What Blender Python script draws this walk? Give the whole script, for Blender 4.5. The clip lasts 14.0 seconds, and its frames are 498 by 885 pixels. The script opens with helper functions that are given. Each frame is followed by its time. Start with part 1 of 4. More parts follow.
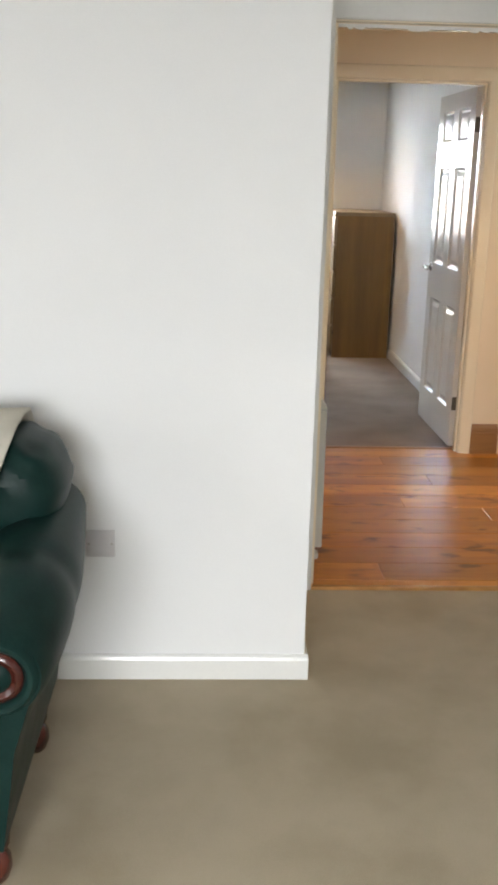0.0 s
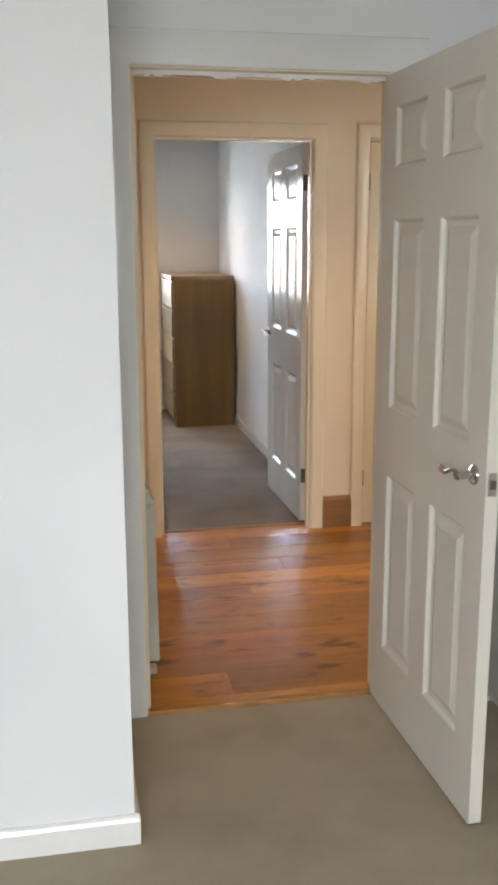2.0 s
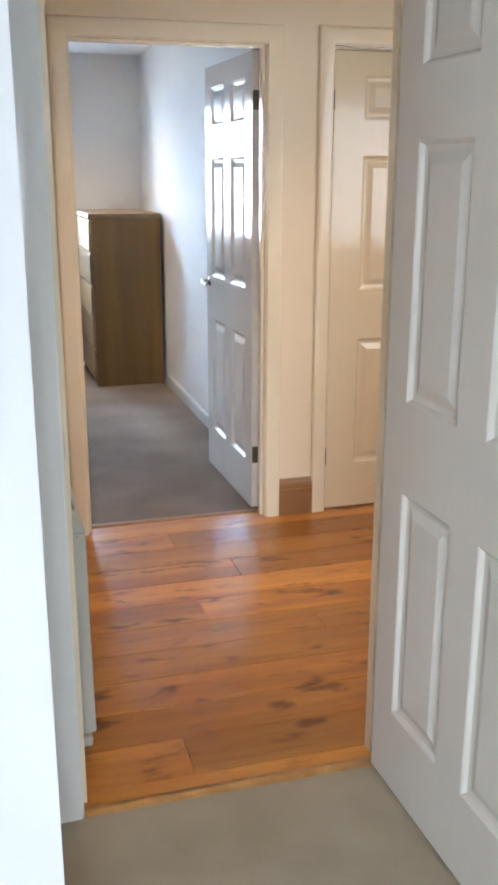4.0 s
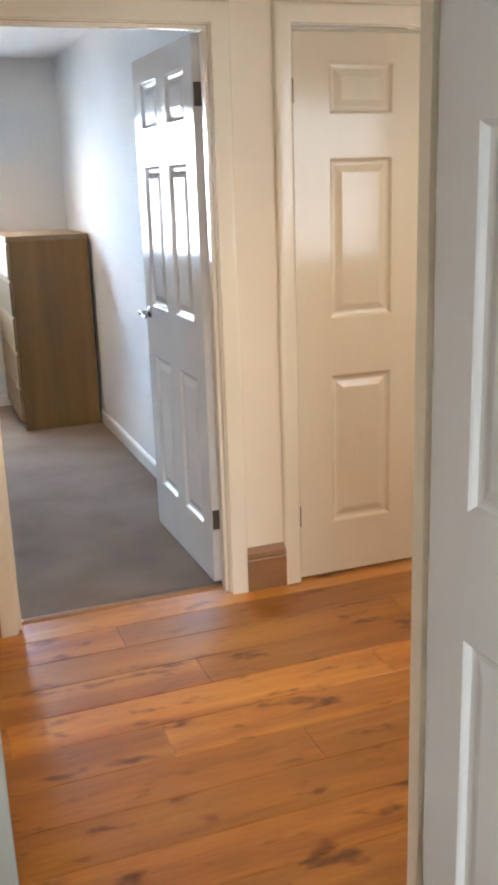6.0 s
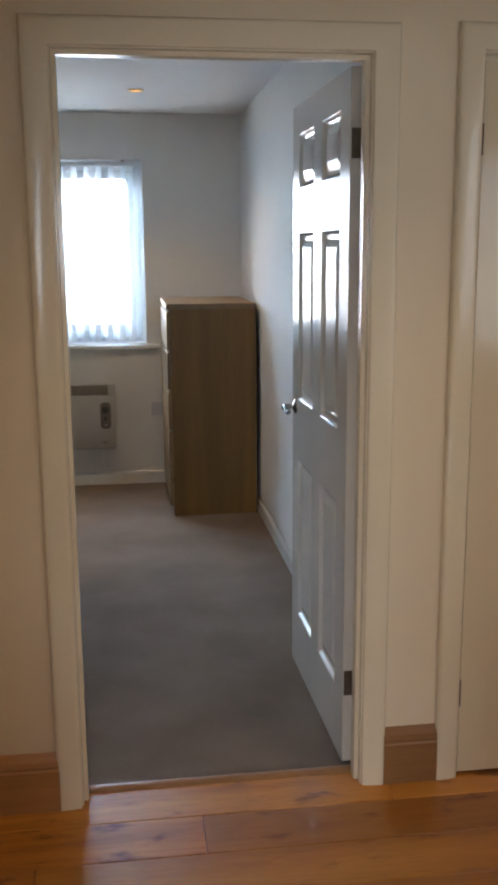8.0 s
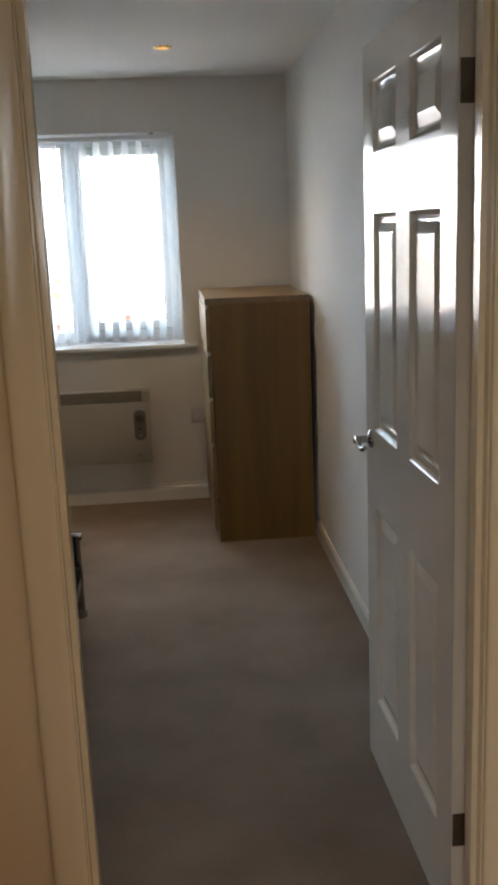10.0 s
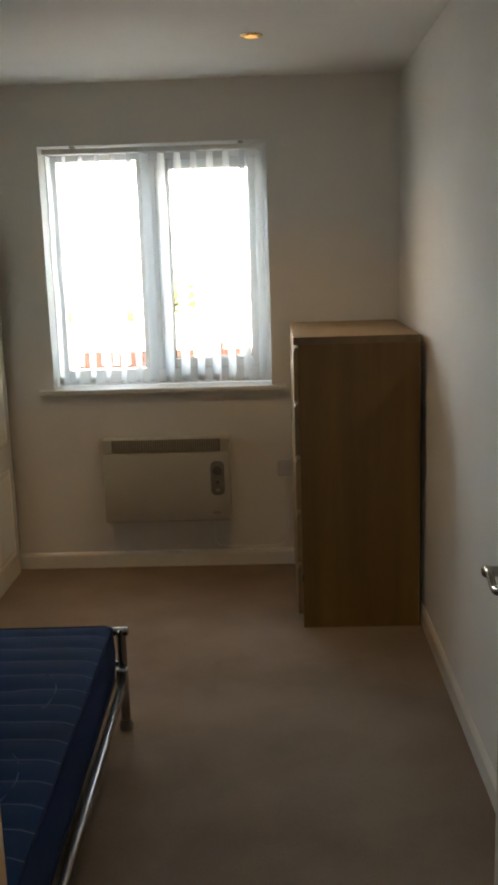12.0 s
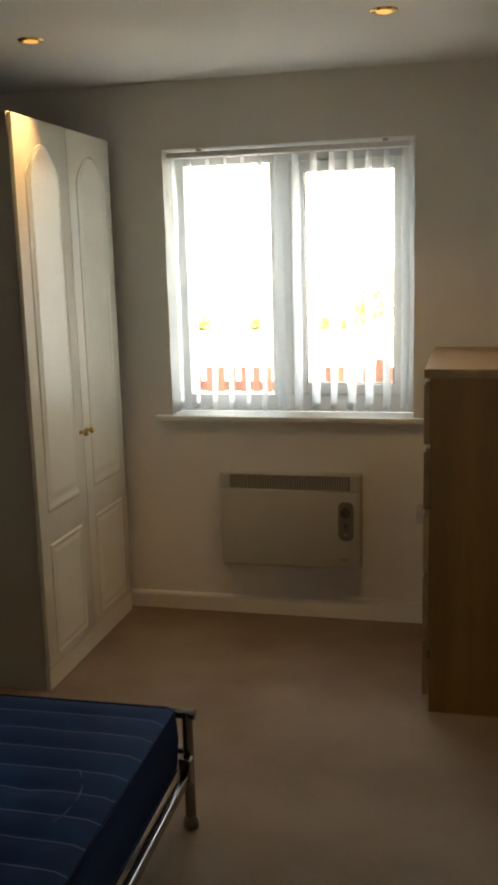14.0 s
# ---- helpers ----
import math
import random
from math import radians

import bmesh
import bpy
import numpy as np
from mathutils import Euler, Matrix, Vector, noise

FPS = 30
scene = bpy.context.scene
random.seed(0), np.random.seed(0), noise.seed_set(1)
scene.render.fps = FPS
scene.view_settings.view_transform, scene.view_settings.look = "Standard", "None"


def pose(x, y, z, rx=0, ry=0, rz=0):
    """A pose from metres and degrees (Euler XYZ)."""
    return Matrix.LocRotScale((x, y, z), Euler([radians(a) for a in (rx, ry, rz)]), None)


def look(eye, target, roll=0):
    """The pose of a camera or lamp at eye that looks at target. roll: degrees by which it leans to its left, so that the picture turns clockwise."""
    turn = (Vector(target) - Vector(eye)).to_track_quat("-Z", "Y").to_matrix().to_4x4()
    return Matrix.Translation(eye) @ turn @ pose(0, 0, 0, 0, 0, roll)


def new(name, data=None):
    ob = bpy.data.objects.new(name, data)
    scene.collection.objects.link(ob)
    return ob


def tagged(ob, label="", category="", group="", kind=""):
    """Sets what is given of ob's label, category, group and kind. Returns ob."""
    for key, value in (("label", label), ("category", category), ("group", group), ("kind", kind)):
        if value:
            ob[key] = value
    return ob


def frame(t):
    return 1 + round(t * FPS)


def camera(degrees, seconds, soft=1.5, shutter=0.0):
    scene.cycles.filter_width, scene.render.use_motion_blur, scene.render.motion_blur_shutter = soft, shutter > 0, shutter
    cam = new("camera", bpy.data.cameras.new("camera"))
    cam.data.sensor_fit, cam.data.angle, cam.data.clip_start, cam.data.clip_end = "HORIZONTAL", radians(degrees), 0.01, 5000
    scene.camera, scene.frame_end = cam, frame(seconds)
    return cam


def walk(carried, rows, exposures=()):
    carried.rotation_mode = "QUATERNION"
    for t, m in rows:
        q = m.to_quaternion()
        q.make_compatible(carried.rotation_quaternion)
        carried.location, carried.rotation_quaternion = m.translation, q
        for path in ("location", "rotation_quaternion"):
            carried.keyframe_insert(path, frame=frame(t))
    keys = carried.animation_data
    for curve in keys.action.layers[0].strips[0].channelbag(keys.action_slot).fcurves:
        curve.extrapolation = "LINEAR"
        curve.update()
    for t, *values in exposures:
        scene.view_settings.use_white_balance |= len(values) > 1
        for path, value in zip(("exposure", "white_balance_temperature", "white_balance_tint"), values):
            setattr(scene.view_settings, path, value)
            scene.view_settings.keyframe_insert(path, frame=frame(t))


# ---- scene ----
cam = camera(29.7, 14.0, 3.6)
PATH = [
    (0, (0.089, 0.267, 1.515), (0.175, 2.188, 0.966), 1.4),
    (0.5, (0.136, 0.322, 1.516), (0.46, 2.216, 0.96), 1.7),
    (1, (0.237, 0.475, 1.513), (0.62, 2.363, 0.976), 1.5),
    (1.5, (0.277, 0.577, 1.519), (0.606, 2.482, 1.005), 0.7),
    (2, (0.272, 0.719, 1.524), (0.647, 2.637, 1.099), -0.2),
    (4.5, (0.374, 1.785, 1.506), (0.931, 3.62, 0.939), 0.6),
    (5, (0.444, 1.992, 1.496), (1.004, 3.837, 0.964), 1.0),
    (5.5, (0.469, 2.143, 1.504), (1.056, 3.971, 0.946), -0.5),
    (6, (0.473, 2.287, 1.506), (1.134, 4.097, 0.972), -1.9),
    (6.5, (0.563, 2.44, 1.507), (1.047, 4.313, 1.002), -1.0),
    (7, (0.7, 2.618, 1.519), (1.033, 4.537, 1.063), 1.5),
    (9.5, (0.951, 3.557, 1.535), (1.119, 5.513, 1.152), -3.0),
    (10, (0.944, 3.761, 1.557), (1.101, 5.704, 1.11), -2.3),
    (10.5, (0.997, 4.014, 1.555), (0.986, 5.972, 1.152), -1.1),
    (11, (1.044, 4.216, 1.563), (0.941, 6.153, 1.075), -1.7),
    (11.5, (1.052, 4.391, 1.574), (1.022, 6.346, 1.153), -1.9),
    (12, (1.055, 4.555, 1.58), (0.993, 6.513, 1.177), -1.8),
    (12.5, (1.157, 4.689, 1.608), (0.851, 6.636, 1.266), 0.4),
    (13, (1.281, 4.814, 1.607), (0.859, 6.724, 1.189), 0.4),
    (13.5, (1.302, 4.974, 1.6), (0.889, 6.885, 1.18), -0.7),
    (14, (1.3, 5.131, 1.599), (0.828, 7.037, 1.221), -1.6),
]
walk(cam, [(t, look(eye, target, roll)) for t, eye, target, roll in PATH], [
    (0.0, 5.15, 6800, 12), (0.5, 5.06, 6750, 12), (2.0, 5.08, 6550, 12), (4.5, 5.53, 5750, 10), (5.3, 5.52, 5950, 10), (6.2, 5.52, 5850, 10), (7.0, 5.06, 5600, 9), (9.5, 3.98, 6900, 10), (10.5, 3.82, 7200, 10), (11.0, 3.54, 7800, 10), (12.0, 3.57, 8250, 10), (12.5, 3.4, 8300, 10), (13.0, 3.47, 8800, 10), (13.5, 3.72, 9200, 10), (14.0, 3.60, 9300, 10)])

# ---- world, sun, large lights ----
SUN_ELEVATION, SUN_TURN = 58.0, 158.0
world = bpy.data.worlds.new("sky")
scene.world = world
world.use_nodes = True
wn = world.node_tree.nodes
sky = wn.new("ShaderNodeTexSky")
sky.sky_type, sky.sun_disc = "NISHITA", False
sky.sun_elevation, sky.sun_rotation = radians(SUN_ELEVATION), radians(SUN_TURN)
world.node_tree.links.new(sky.outputs[0], wn["Background"].inputs[0])
wn["Background"].inputs[1].default_value = 0.15


def lamp(name, kind, m, energy, colour=(1, 1, 1), **settings):
    data = bpy.data.lights.new(name, kind)
    data.energy, data.color = energy, colour
    if kind == "AREA":
        data.shape, data.size, data.size_y = "RECTANGLE", settings["size"], settings["size_y"]
        data.spread = radians(settings.get("spread", 180))
    elif kind == "SUN":
        data.angle = radians(settings["angle"])
    else:
        data.shadow_soft_size = settings.get("radius", 0.03)
        if kind == "SPOT":
            data.spot_size, data.spot_blend = radians(settings["cone"]), 0.9
    ob = new(name, data)
    ob.matrix_world = m
    return ob


# the sun stands over the far side of the living room, and lights the yard in front of the bedroom
e, a = radians(SUN_ELEVATION), radians(SUN_TURN)
sun_way = Vector((math.sin(a) * math.cos(e), math.cos(a) * math.cos(e), math.sin(e)))
lamp("sun", "SUN", look(sun_way * 30, (0, 0, 0)), 5.0, (1.0, 0.95, 0.88), angle=0.5)
# daylight at the living room's window, and at the hall's small window
lamp("living_daylight", "AREA", look((-2.75, 0.6, 1.5), (-0.4, 1.7, 0.0)), 0.06, (0.93, 0.97, 1.0), size=1.9, size_y=1.2)
lamp("living_daylight_side", "AREA", look((-0.35, -2.22, 1.45), (0.30, 2.9, -1.0)), 1.98, (0.89, 0.948, 1.0), size=1.8, size_y=1.2, spread=84)
lamp("hall_daylight", "AREA", look((2.78, 3.665, 1.5), (2.78, 6, 1.5)), 0.08, (1.0, 0.95, 0.88), size=0.72, size_y=0.9)
# the open sky over the yard, as it falls through the bedroom window
lamp("bedroom_daylight", "AREA", look((-0.4, 12.2, 3.2), (0.75, 8.9, 1.2)), 86.0, (0.66, 0.83, 1.0), size=7.0, size_y=4.0)


# ---- materials ----
def material(name, low, high, rough=0.6, scale=6.0, fine=180.0, bump=0.15, depth=0.002, metal=0.0, stretch=(1, 1, 1), coat=0.0,
             spec=0.5, mix=0.5, fine_mix=0.3, rough_vary=0.08):
    """Two colours blended by broad and fine noise, with fine relief and an uneven gloss."""
    m = bpy.data.materials.new(name)
    m.use_nodes = True
    n, l = m.node_tree.nodes, m.node_tree.links
    b = n["Principled BSDF"]
    tex = n.new("ShaderNodeTexCoord")
    mapping = n.new("ShaderNodeMapping")
    mapping.inputs["Scale"].default_value = stretch
    info = n.new("ShaderNodeObjectInfo")
    shift = n.new("ShaderNodeVectorMath")
    shift.operation = "MULTIPLY_ADD"
    shift.inputs[1].default_value = (7.3, 3.1, 5.7)
    l.new(info.outputs["Random"], shift.inputs[0])
    l.new(tex.outputs["Object"], shift.inputs[2])
    l.new(shift.outputs[0], mapping.inputs[0])
    broad, small = n.new("ShaderNodeTexNoise"), n.new("ShaderNodeTexNoise")
    broad.inputs["Scale"].default_value, broad.inputs["Detail"].default_value = scale, 5
    small.inputs["Scale"].default_value, small.inputs["Detail"].default_value = fine, 3
    l.new(mapping.outputs[0], broad.inputs["Vector"])
    l.new(mapping.outputs[0], small.inputs["Vector"])
    add = n.new("ShaderNodeMath")
    add.operation = "MULTIPLY_ADD"
    add.inputs[1].default_value = fine_mix
    l.new(small.outputs["Fac"], add.inputs[0])
    sub = n.new("ShaderNodeMath")
    sub.operation = "MULTIPLY_ADD"
    sub.inputs[1].default_value, sub.inputs[2].default_value = 1.0, mix - 0.5 - fine_mix * 0.5
    l.new(broad.outputs["Fac"], sub.inputs[0])
    l.new(sub.outputs[0], add.inputs[2])
    ramp = n.new("ShaderNodeValToRGB")
    ramp.color_ramp.elements[0].position, ramp.color_ramp.elements[1].position = 0.3, 0.7
    ramp.color_ramp.elements[0].color, ramp.color_ramp.elements[1].color = (*low, 1), (*high, 1)
    l.new(add.outputs[0], ramp.inputs[0])
    l.new(ramp.outputs[0], b.inputs["Base Color"])
    gloss = n.new("ShaderNodeMapRange")
    gloss.inputs["To Min"].default_value, gloss.inputs["To Max"].default_value = rough - rough_vary, rough + rough_vary
    l.new(broad.outputs["Fac"], gloss.inputs[0])
    l.new(gloss.outputs[0], b.inputs["Roughness"])
    b.inputs["Metallic"].default_value = metal
    b.inputs["Specular IOR Level"].default_value = spec
    b.inputs["Coat Weight"].default_value = coat
    b.inputs["Coat Roughness"].default_value = 0.08
    if bump:
        bp = n.new("ShaderNodeBump")
        bp.inputs["Strength"].default_value, bp.inputs["Distance"].default_value = bump, depth
        l.new(small.outputs["Fac"], bp.inputs["Height"])
        l.new(bp.outputs[0], b.inputs["Normal"])
    return m


def wood(name, dark, mid, light, along=0, rough=0.35, knots=0.0, coat=0.0, rings=1.0, bump=0.08):
    """Wood with streaks along one axis, a tint of its own for each piece, and dark knots where wanted."""
    m = material(name, dark, light, rough, 3.0, 60.0, bump, 0.001, coat=coat)
    n, l = m.node_tree.nodes, m.node_tree.links
    b = n["Principled BSDF"]
    mapping = n["Mapping"]
    stretch = [9 * rings, 9 * rings, 9 * rings]
    stretch[along] = 0.75
    mapping.inputs["Scale"].default_value = stretch
    ramp = n["Color Ramp"]
    ramp.color_ramp.elements[0].position, ramp.color_ramp.elements[1].position = 0.2, 0.8
    between = ramp.color_ramp.elements.new(0.5)
    between.color = (*mid, 1)
    n["Noise Texture"].inputs["Scale"].default_value = 1.0
    n["Noise Texture"].inputs["Detail"].default_value = 8
    n["Noise Texture"].inputs["Distortion"].default_value = 0.6
    n["Noise Texture.001"].inputs["Scale"].default_value = 14
    last = ramp.outputs[0]
    info = n["Object Info"]
    tint = n.new("ShaderNodeHueSaturation")
    vary = n.new("ShaderNodeMapRange")
    vary.inputs["To Min"].default_value, vary.inputs["To Max"].default_value = 0.75, 1.25
    l.new(info.outputs["Random"], vary.inputs[0])
    l.new(vary.outputs[0], tint.inputs["Value"])
    l.new(last, tint.inputs["Color"])
    last = tint.outputs[0]
    if knots:
        shape = n.new("ShaderNodeMapping")
        s = [7.6, 7.6, 7.6]
        s[along] = 3.3
        shape.inputs["Scale"].default_value = s
        l.new(n["Vector Math"].outputs[0], shape.inputs[0])
        warp = n.new("ShaderNodeTexNoise")
        warp.inputs["Scale"].default_value, warp.inputs["Detail"].default_value = 2.0, 4
        l.new(shape.outputs[0], warp.inputs["Vector"])
        halo, cut = n.new("ShaderNodeMapRange"), n.new("ShaderNodeMapRange")
        halo.inputs["From Min"].default_value, halo.inputs["From Max"].default_value = 0.54, 0.66
        halo.inputs["To Max"].default_value = knots * 0.45
        cut.inputs["From Min"].default_value, cut.inputs["From Max"].default_value = 0.60, 0.71
        cut.inputs["To Max"].default_value = knots
        l.new(warp.outputs["Fac"], halo.inputs[0])
        l.new(warp.outputs["Fac"], cut.inputs[0])
        ring = n.new("ShaderNodeMixRGB")
        ring.inputs["Color2"].default_value = (dark[0] * 0.85, dark[1] * 0.7, dark[2] * 0.6, 1)
        l.new(halo.outputs[0], ring.inputs["Fac"])
        l.new(last, ring.inputs["Color1"])
        last = ring.outputs[0]
        blend = n.new("ShaderNodeMixRGB")
        blend.inputs["Color2"].default_value = (dark[0] * 0.36, dark[1] * 0.30, dark[2] * 0.3, 1)
        l.new(cut.outputs[0], blend.inputs["Fac"])
        l.new(last, blend.inputs["Color1"])
        last = blend.outputs[0]
    l.new(last, b.inputs["Base Color"])
    return m


WALL_LIVING = material("white_emulsion", (0.74, 0.745, 0.74), (0.80, 0.805, 0.80), 0.75, 1.3, 240, 0.12, 0.001)
WALL_HALL = material("cream_emulsion", (0.78, 0.662, 0.482), (0.83, 0.716, 0.538), 0.6, 1.3, 240, 0.12, 0.001)
WALL_BED = material("pale_grey_emulsion", (0.72, 0.71, 0.68), (0.78, 0.77, 0.74), 0.8, 1.3, 240, 0.12, 0.001, spec=0.2)
CEILING = material("ceiling_paint", (0.74, 0.73, 0.70), (0.79, 0.78, 0.75), 0.8, 1.1, 200, 0.1, 0.001)
PLASTER = material("outer_render", (0.55, 0.5, 0.44), (0.66, 0.6, 0.52), 0.9, 2, 90, 0.3, 0.004)
GLOSS_WHITE = material("white_gloss_paint", (0.74, 0.74, 0.71), (0.80, 0.80, 0.77), 0.22, 3, 90, 0.04, 0.001, rough_vary=0.05)
GLOSS_CREAM = material("cream_gloss_paint", (0.80, 0.705, 0.525), (0.85, 0.755, 0.575), 0.16, 3, 70, 0.05, 0.001, rough_vary=0.05)
DOOR_PAINT = material("door_gloss_paint", (0.66, 0.62, 0.55), (0.71, 0.67, 0.60), 0.12, 3, 150, 0.10, 0.001, rough_vary=0.05, spec=0.2, stretch=(1, 1, 0.05))
CLOSET_PAINT = material("cupboard_gloss_paint", (0.73, 0.63, 0.445), (0.78, 0.68, 0.495), 0.13, 3, 150, 0.14, 0.001, rough_vary=0.05, stretch=(1, 1, 0.05))
CARPET_LIVING = material("beige_carpet", (0.40, 0.335, 0.235), (0.51, 0.435, 0.32), 0.95, 3.5, 420, 0.9, 0.006, spec=0.1, fine_mix=0.7)
CARPET_BED = material("taupe_carpet", (0.222, 0.175, 0.135), (0.308, 0.248, 0.198), 0.95, 3.0, 420, 0.9, 0.006, spec=0.1, fine_mix=0.7)
PLANK = wood("orange_oak", (0.25, 0.080, 0.012), (0.43, 0.168, 0.023), (0.60, 0.275, 0.046), 0, 0.33, knots=0.85, coat=0.06)
# the chest's upright panels: same oak, darkened for shade on the near side
OAK_SHADED = wood("oak_veneer_shaded", (0.136, 0.062, 0.006), (0.185, 0.088, 0.011), (0.228, 0.112, 0.017), 2, 0.42)
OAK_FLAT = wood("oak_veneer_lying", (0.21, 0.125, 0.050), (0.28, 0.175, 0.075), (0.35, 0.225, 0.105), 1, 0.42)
SKIRT_WOOD = wood("stained_skirting", (0.24, 0.11, 0.04), (0.34, 0.17, 0.065), (0.42, 0.22, 0.09), 0, 0.35)
RED_WOOD = wood("mahogany", (0.045, 0.010, 0.007), (0.08, 0.017, 0.011), (0.12, 0.028, 0.017), 1, 0.25, coat=0.4)
SLAT_WOOD = wood("pine_slat", (0.42, 0.26, 0.12), (0.52, 0.35, 0.18), (0.6, 0.43, 0.24), 0, 0.5)
LEATHER = material("green_leather", (0.003, 0.015, 0.013), (0.007, 0.027, 0.023), 0.42, 9, 110, 0.22, 0.0015, spec=0.16, rough_vary=0.1)
THROW = material("cream_throw", (0.58, 0.55, 0.46), (0.68, 0.65, 0.56), 0.9, 9, 300, 0.6, 0.004, spec=0.15)
CHROME = material("chrome", (0.42, 0.41, 0.39), (0.55, 0.54, 0.52), 0.18, 12, 120, 0.02, 0.0005, metal=1.0, rough_vary=0.06)
STEEL = material("dull_steel", (0.36, 0.34, 0.31), (0.5, 0.48, 0.44), 0.35, 20, 200, 0.05, 0.0005, metal=1.0)
BRASS = material("brass", (0.55, 0.36, 0.12), (0.72, 0.5, 0.2), 0.28, 15, 160, 0.05, 0.0005, metal=1.0)
HINGE = material("dark_hinge_metal", (0.10, 0.08, 0.06), (0.16, 0.135, 0.10), 0.45, 20, 200, 0.05, 0.0005, metal=0.7)
OLD_BRASS = material("worn_brass", (0.34, 0.19, 0.07), (0.48, 0.29, 0.12), 0.42, 15, 160, 0.05, 0.0005, metal=0.6)
HEATER_WHITE = material("heater_enamel", (0.50, 0.49, 0.42), (0.56, 0.55, 0.48), 0.4, 4, 150, 0.03, 0.0005)
PANEL_CREAM = material("panel_heater_enamel", (0.42, 0.41, 0.36), (0.47, 0.46, 0.41), 0.4, 4, 150, 0.03, 0.0005)
HEATER_DARK = material("heater_grille_grey", (0.17, 0.16, 0.125), (0.23, 0.215, 0.17), 0.5, 14, 150, 0.1, 0.001)
STORAGE_GRILLE = material("storage_grille_brown", (0.25, 0.225, 0.18), (0.32, 0.29, 0.235), 0.5, 14, 150, 0.1, 0.001)
PLASTIC_WHITE = material("white_plastic", (0.72, 0.72, 0.71), (0.78, 0.78, 0.77), 0.35, 8, 100, 0.02, 0.0005)
PVC = material("window_plastic", (0.78, 0.79, 0.8), (0.83, 0.84, 0.85), 0.25, 5, 100, 0.02, 0.0005)
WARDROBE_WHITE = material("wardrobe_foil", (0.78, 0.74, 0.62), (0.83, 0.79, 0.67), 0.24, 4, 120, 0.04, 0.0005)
# carcass board darker than the doors: the side's shade is in its colour
WARDROBE_SIDE_SHADED = material("wardrobe_shaded_board", (0.41, 0.375, 0.31), (0.46, 0.42, 0.355), 0.5, 4, 120, 0.04, 0.0005)
GREY_PLATE = material("grey_plate", (0.53, 0.515, 0.52), (0.58, 0.565, 0.57), 0.4, 8, 100, 0.02, 0.0005)
FOOT_GREY = material("foot_plastic", (0.13, 0.115, 0.09), (0.18, 0.16, 0.13), 0.5, 8, 100, 0.02, 0.0005)
HEATER_BAR = material("heater_bar_grey", (0.30, 0.29, 0.24), (0.36, 0.345, 0.29), 0.45, 14, 150, 0.05, 0.001)
BED_METAL = material("dull_chrome", (0.20, 0.185, 0.165), (0.30, 0.28, 0.25), 0.24, 12, 120, 0.03, 0.0005, metal=1.0, rough_vary=0.08)
BLUE_CLOTH = material("plain_blue_cloth", (0.0055, 0.020, 0.075), (0.0085, 0.031, 0.108), 0.8, 6, 260, 0.35, 0.002, spec=0.15)
STITCH = material("pale_blue_thread", (0.045, 0.07, 0.16), (0.07, 0.10, 0.21), 0.8, 20, 300, 0.1, 0.0005, spec=0.1)
PAD_GREY = material("control_pad_grey", (0.16, 0.14, 0.115), (0.21, 0.185, 0.155), 0.45, 8, 100, 0.02, 0.0005)
DIAL_GREY = material("dial_grey", (0.07, 0.07, 0.065), (0.10, 0.10, 0.09), 0.4, 8, 100, 0.02, 0.0005)
BLACK = material("black_plastic", (0.015, 0.015, 0.015), (0.03, 0.03, 0.03), 0.4, 8, 100, 0.02, 0.0005)
GREY_LINE = material("grey_print", (0.3, 0.3, 0.29), (0.36, 0.36, 0.35), 0.5, 8, 100, 0, 0.0005)
PIPING = material("navy_piping", (0.005, 0.013, 0.046), (0.008, 0.020, 0.066), 0.8, 12, 200, 0.2, 0.001, spec=0.08)
ASPHALT = material("grey_paving", (0.42, 0.41, 0.38), (0.54, 0.52, 0.48), 0.9, 1.2, 60, 0.4, 0.005)
FENCE_RED = wood("red_fence_timber", (0.050, 0.019, 0.013), (0.070, 0.027, 0.018), (0.095, 0.038, 0.026), 2, 0.6)
BRICK_FAR = material("house_brick", (0.58, 0.55, 0.5), (0.68, 0.65, 0.6), 0.9, 1.5, 14, 0.4, 0.01)
ROOF_FAR = material("roof_tile", (0.12, 0.09, 0.08), (0.2, 0.15, 0.13), 0.85, 2, 10, 0.4, 0.01)
LEAF = material("hedge_leaf", (0.18, 0.19, 0.05), (0.34, 0.34, 0.11), 0.6, 5, 40, 0.2, 0.003)


def mattress_cloth():
    """Blue ticking: thin pale stitched lines across a navy weave."""
    m = material("blue_striped_ticking", (0.0030, 0.0205, 0.074), (0.0050, 0.032, 0.106), 0.8, 6, 260, 0.35, 0.002, spec=0.1)
    n, l = m.node_tree.nodes, m.node_tree.links
    split = n.new("ShaderNodeSeparateXYZ")
    l.new(n["Texture Coordinate"].outputs["Object"], split.inputs[0])
    wobble = n.new("ShaderNodeMath")
    wobble.operation = "MULTIPLY_ADD"
    wobble.inputs[1].default_value = 0.012
    l.new(n["Noise Texture"].outputs["Fac"], wobble.inputs[0])
    l.new(split.outputs[1], wobble.inputs[2])
    saw = n.new("ShaderNodeMath")
    saw.operation = "PINGPONG"
    saw.inputs[1].default_value = 0.046
    l.new(wobble.outputs[0], saw.inputs[0])
    line = n.new("ShaderNodeMath")
    line.operation = "LESS_THAN"
    line.inputs[1].default_value = 0.0020
    l.new(saw.outputs[0], line.inputs[0])
    blend = n.new("ShaderNodeMixRGB")
    blend.inputs["Color2"].default_value = (0.065, 0.095, 0.20, 1)
    l.new(line.outputs[0], blend.inputs["Fac"])
    l.new(n["Color Ramp"].outputs[0], blend.inputs["Color1"])
    l.new(blend.outputs[0], n["Principled BSDF"].inputs["Base Color"])
    return m


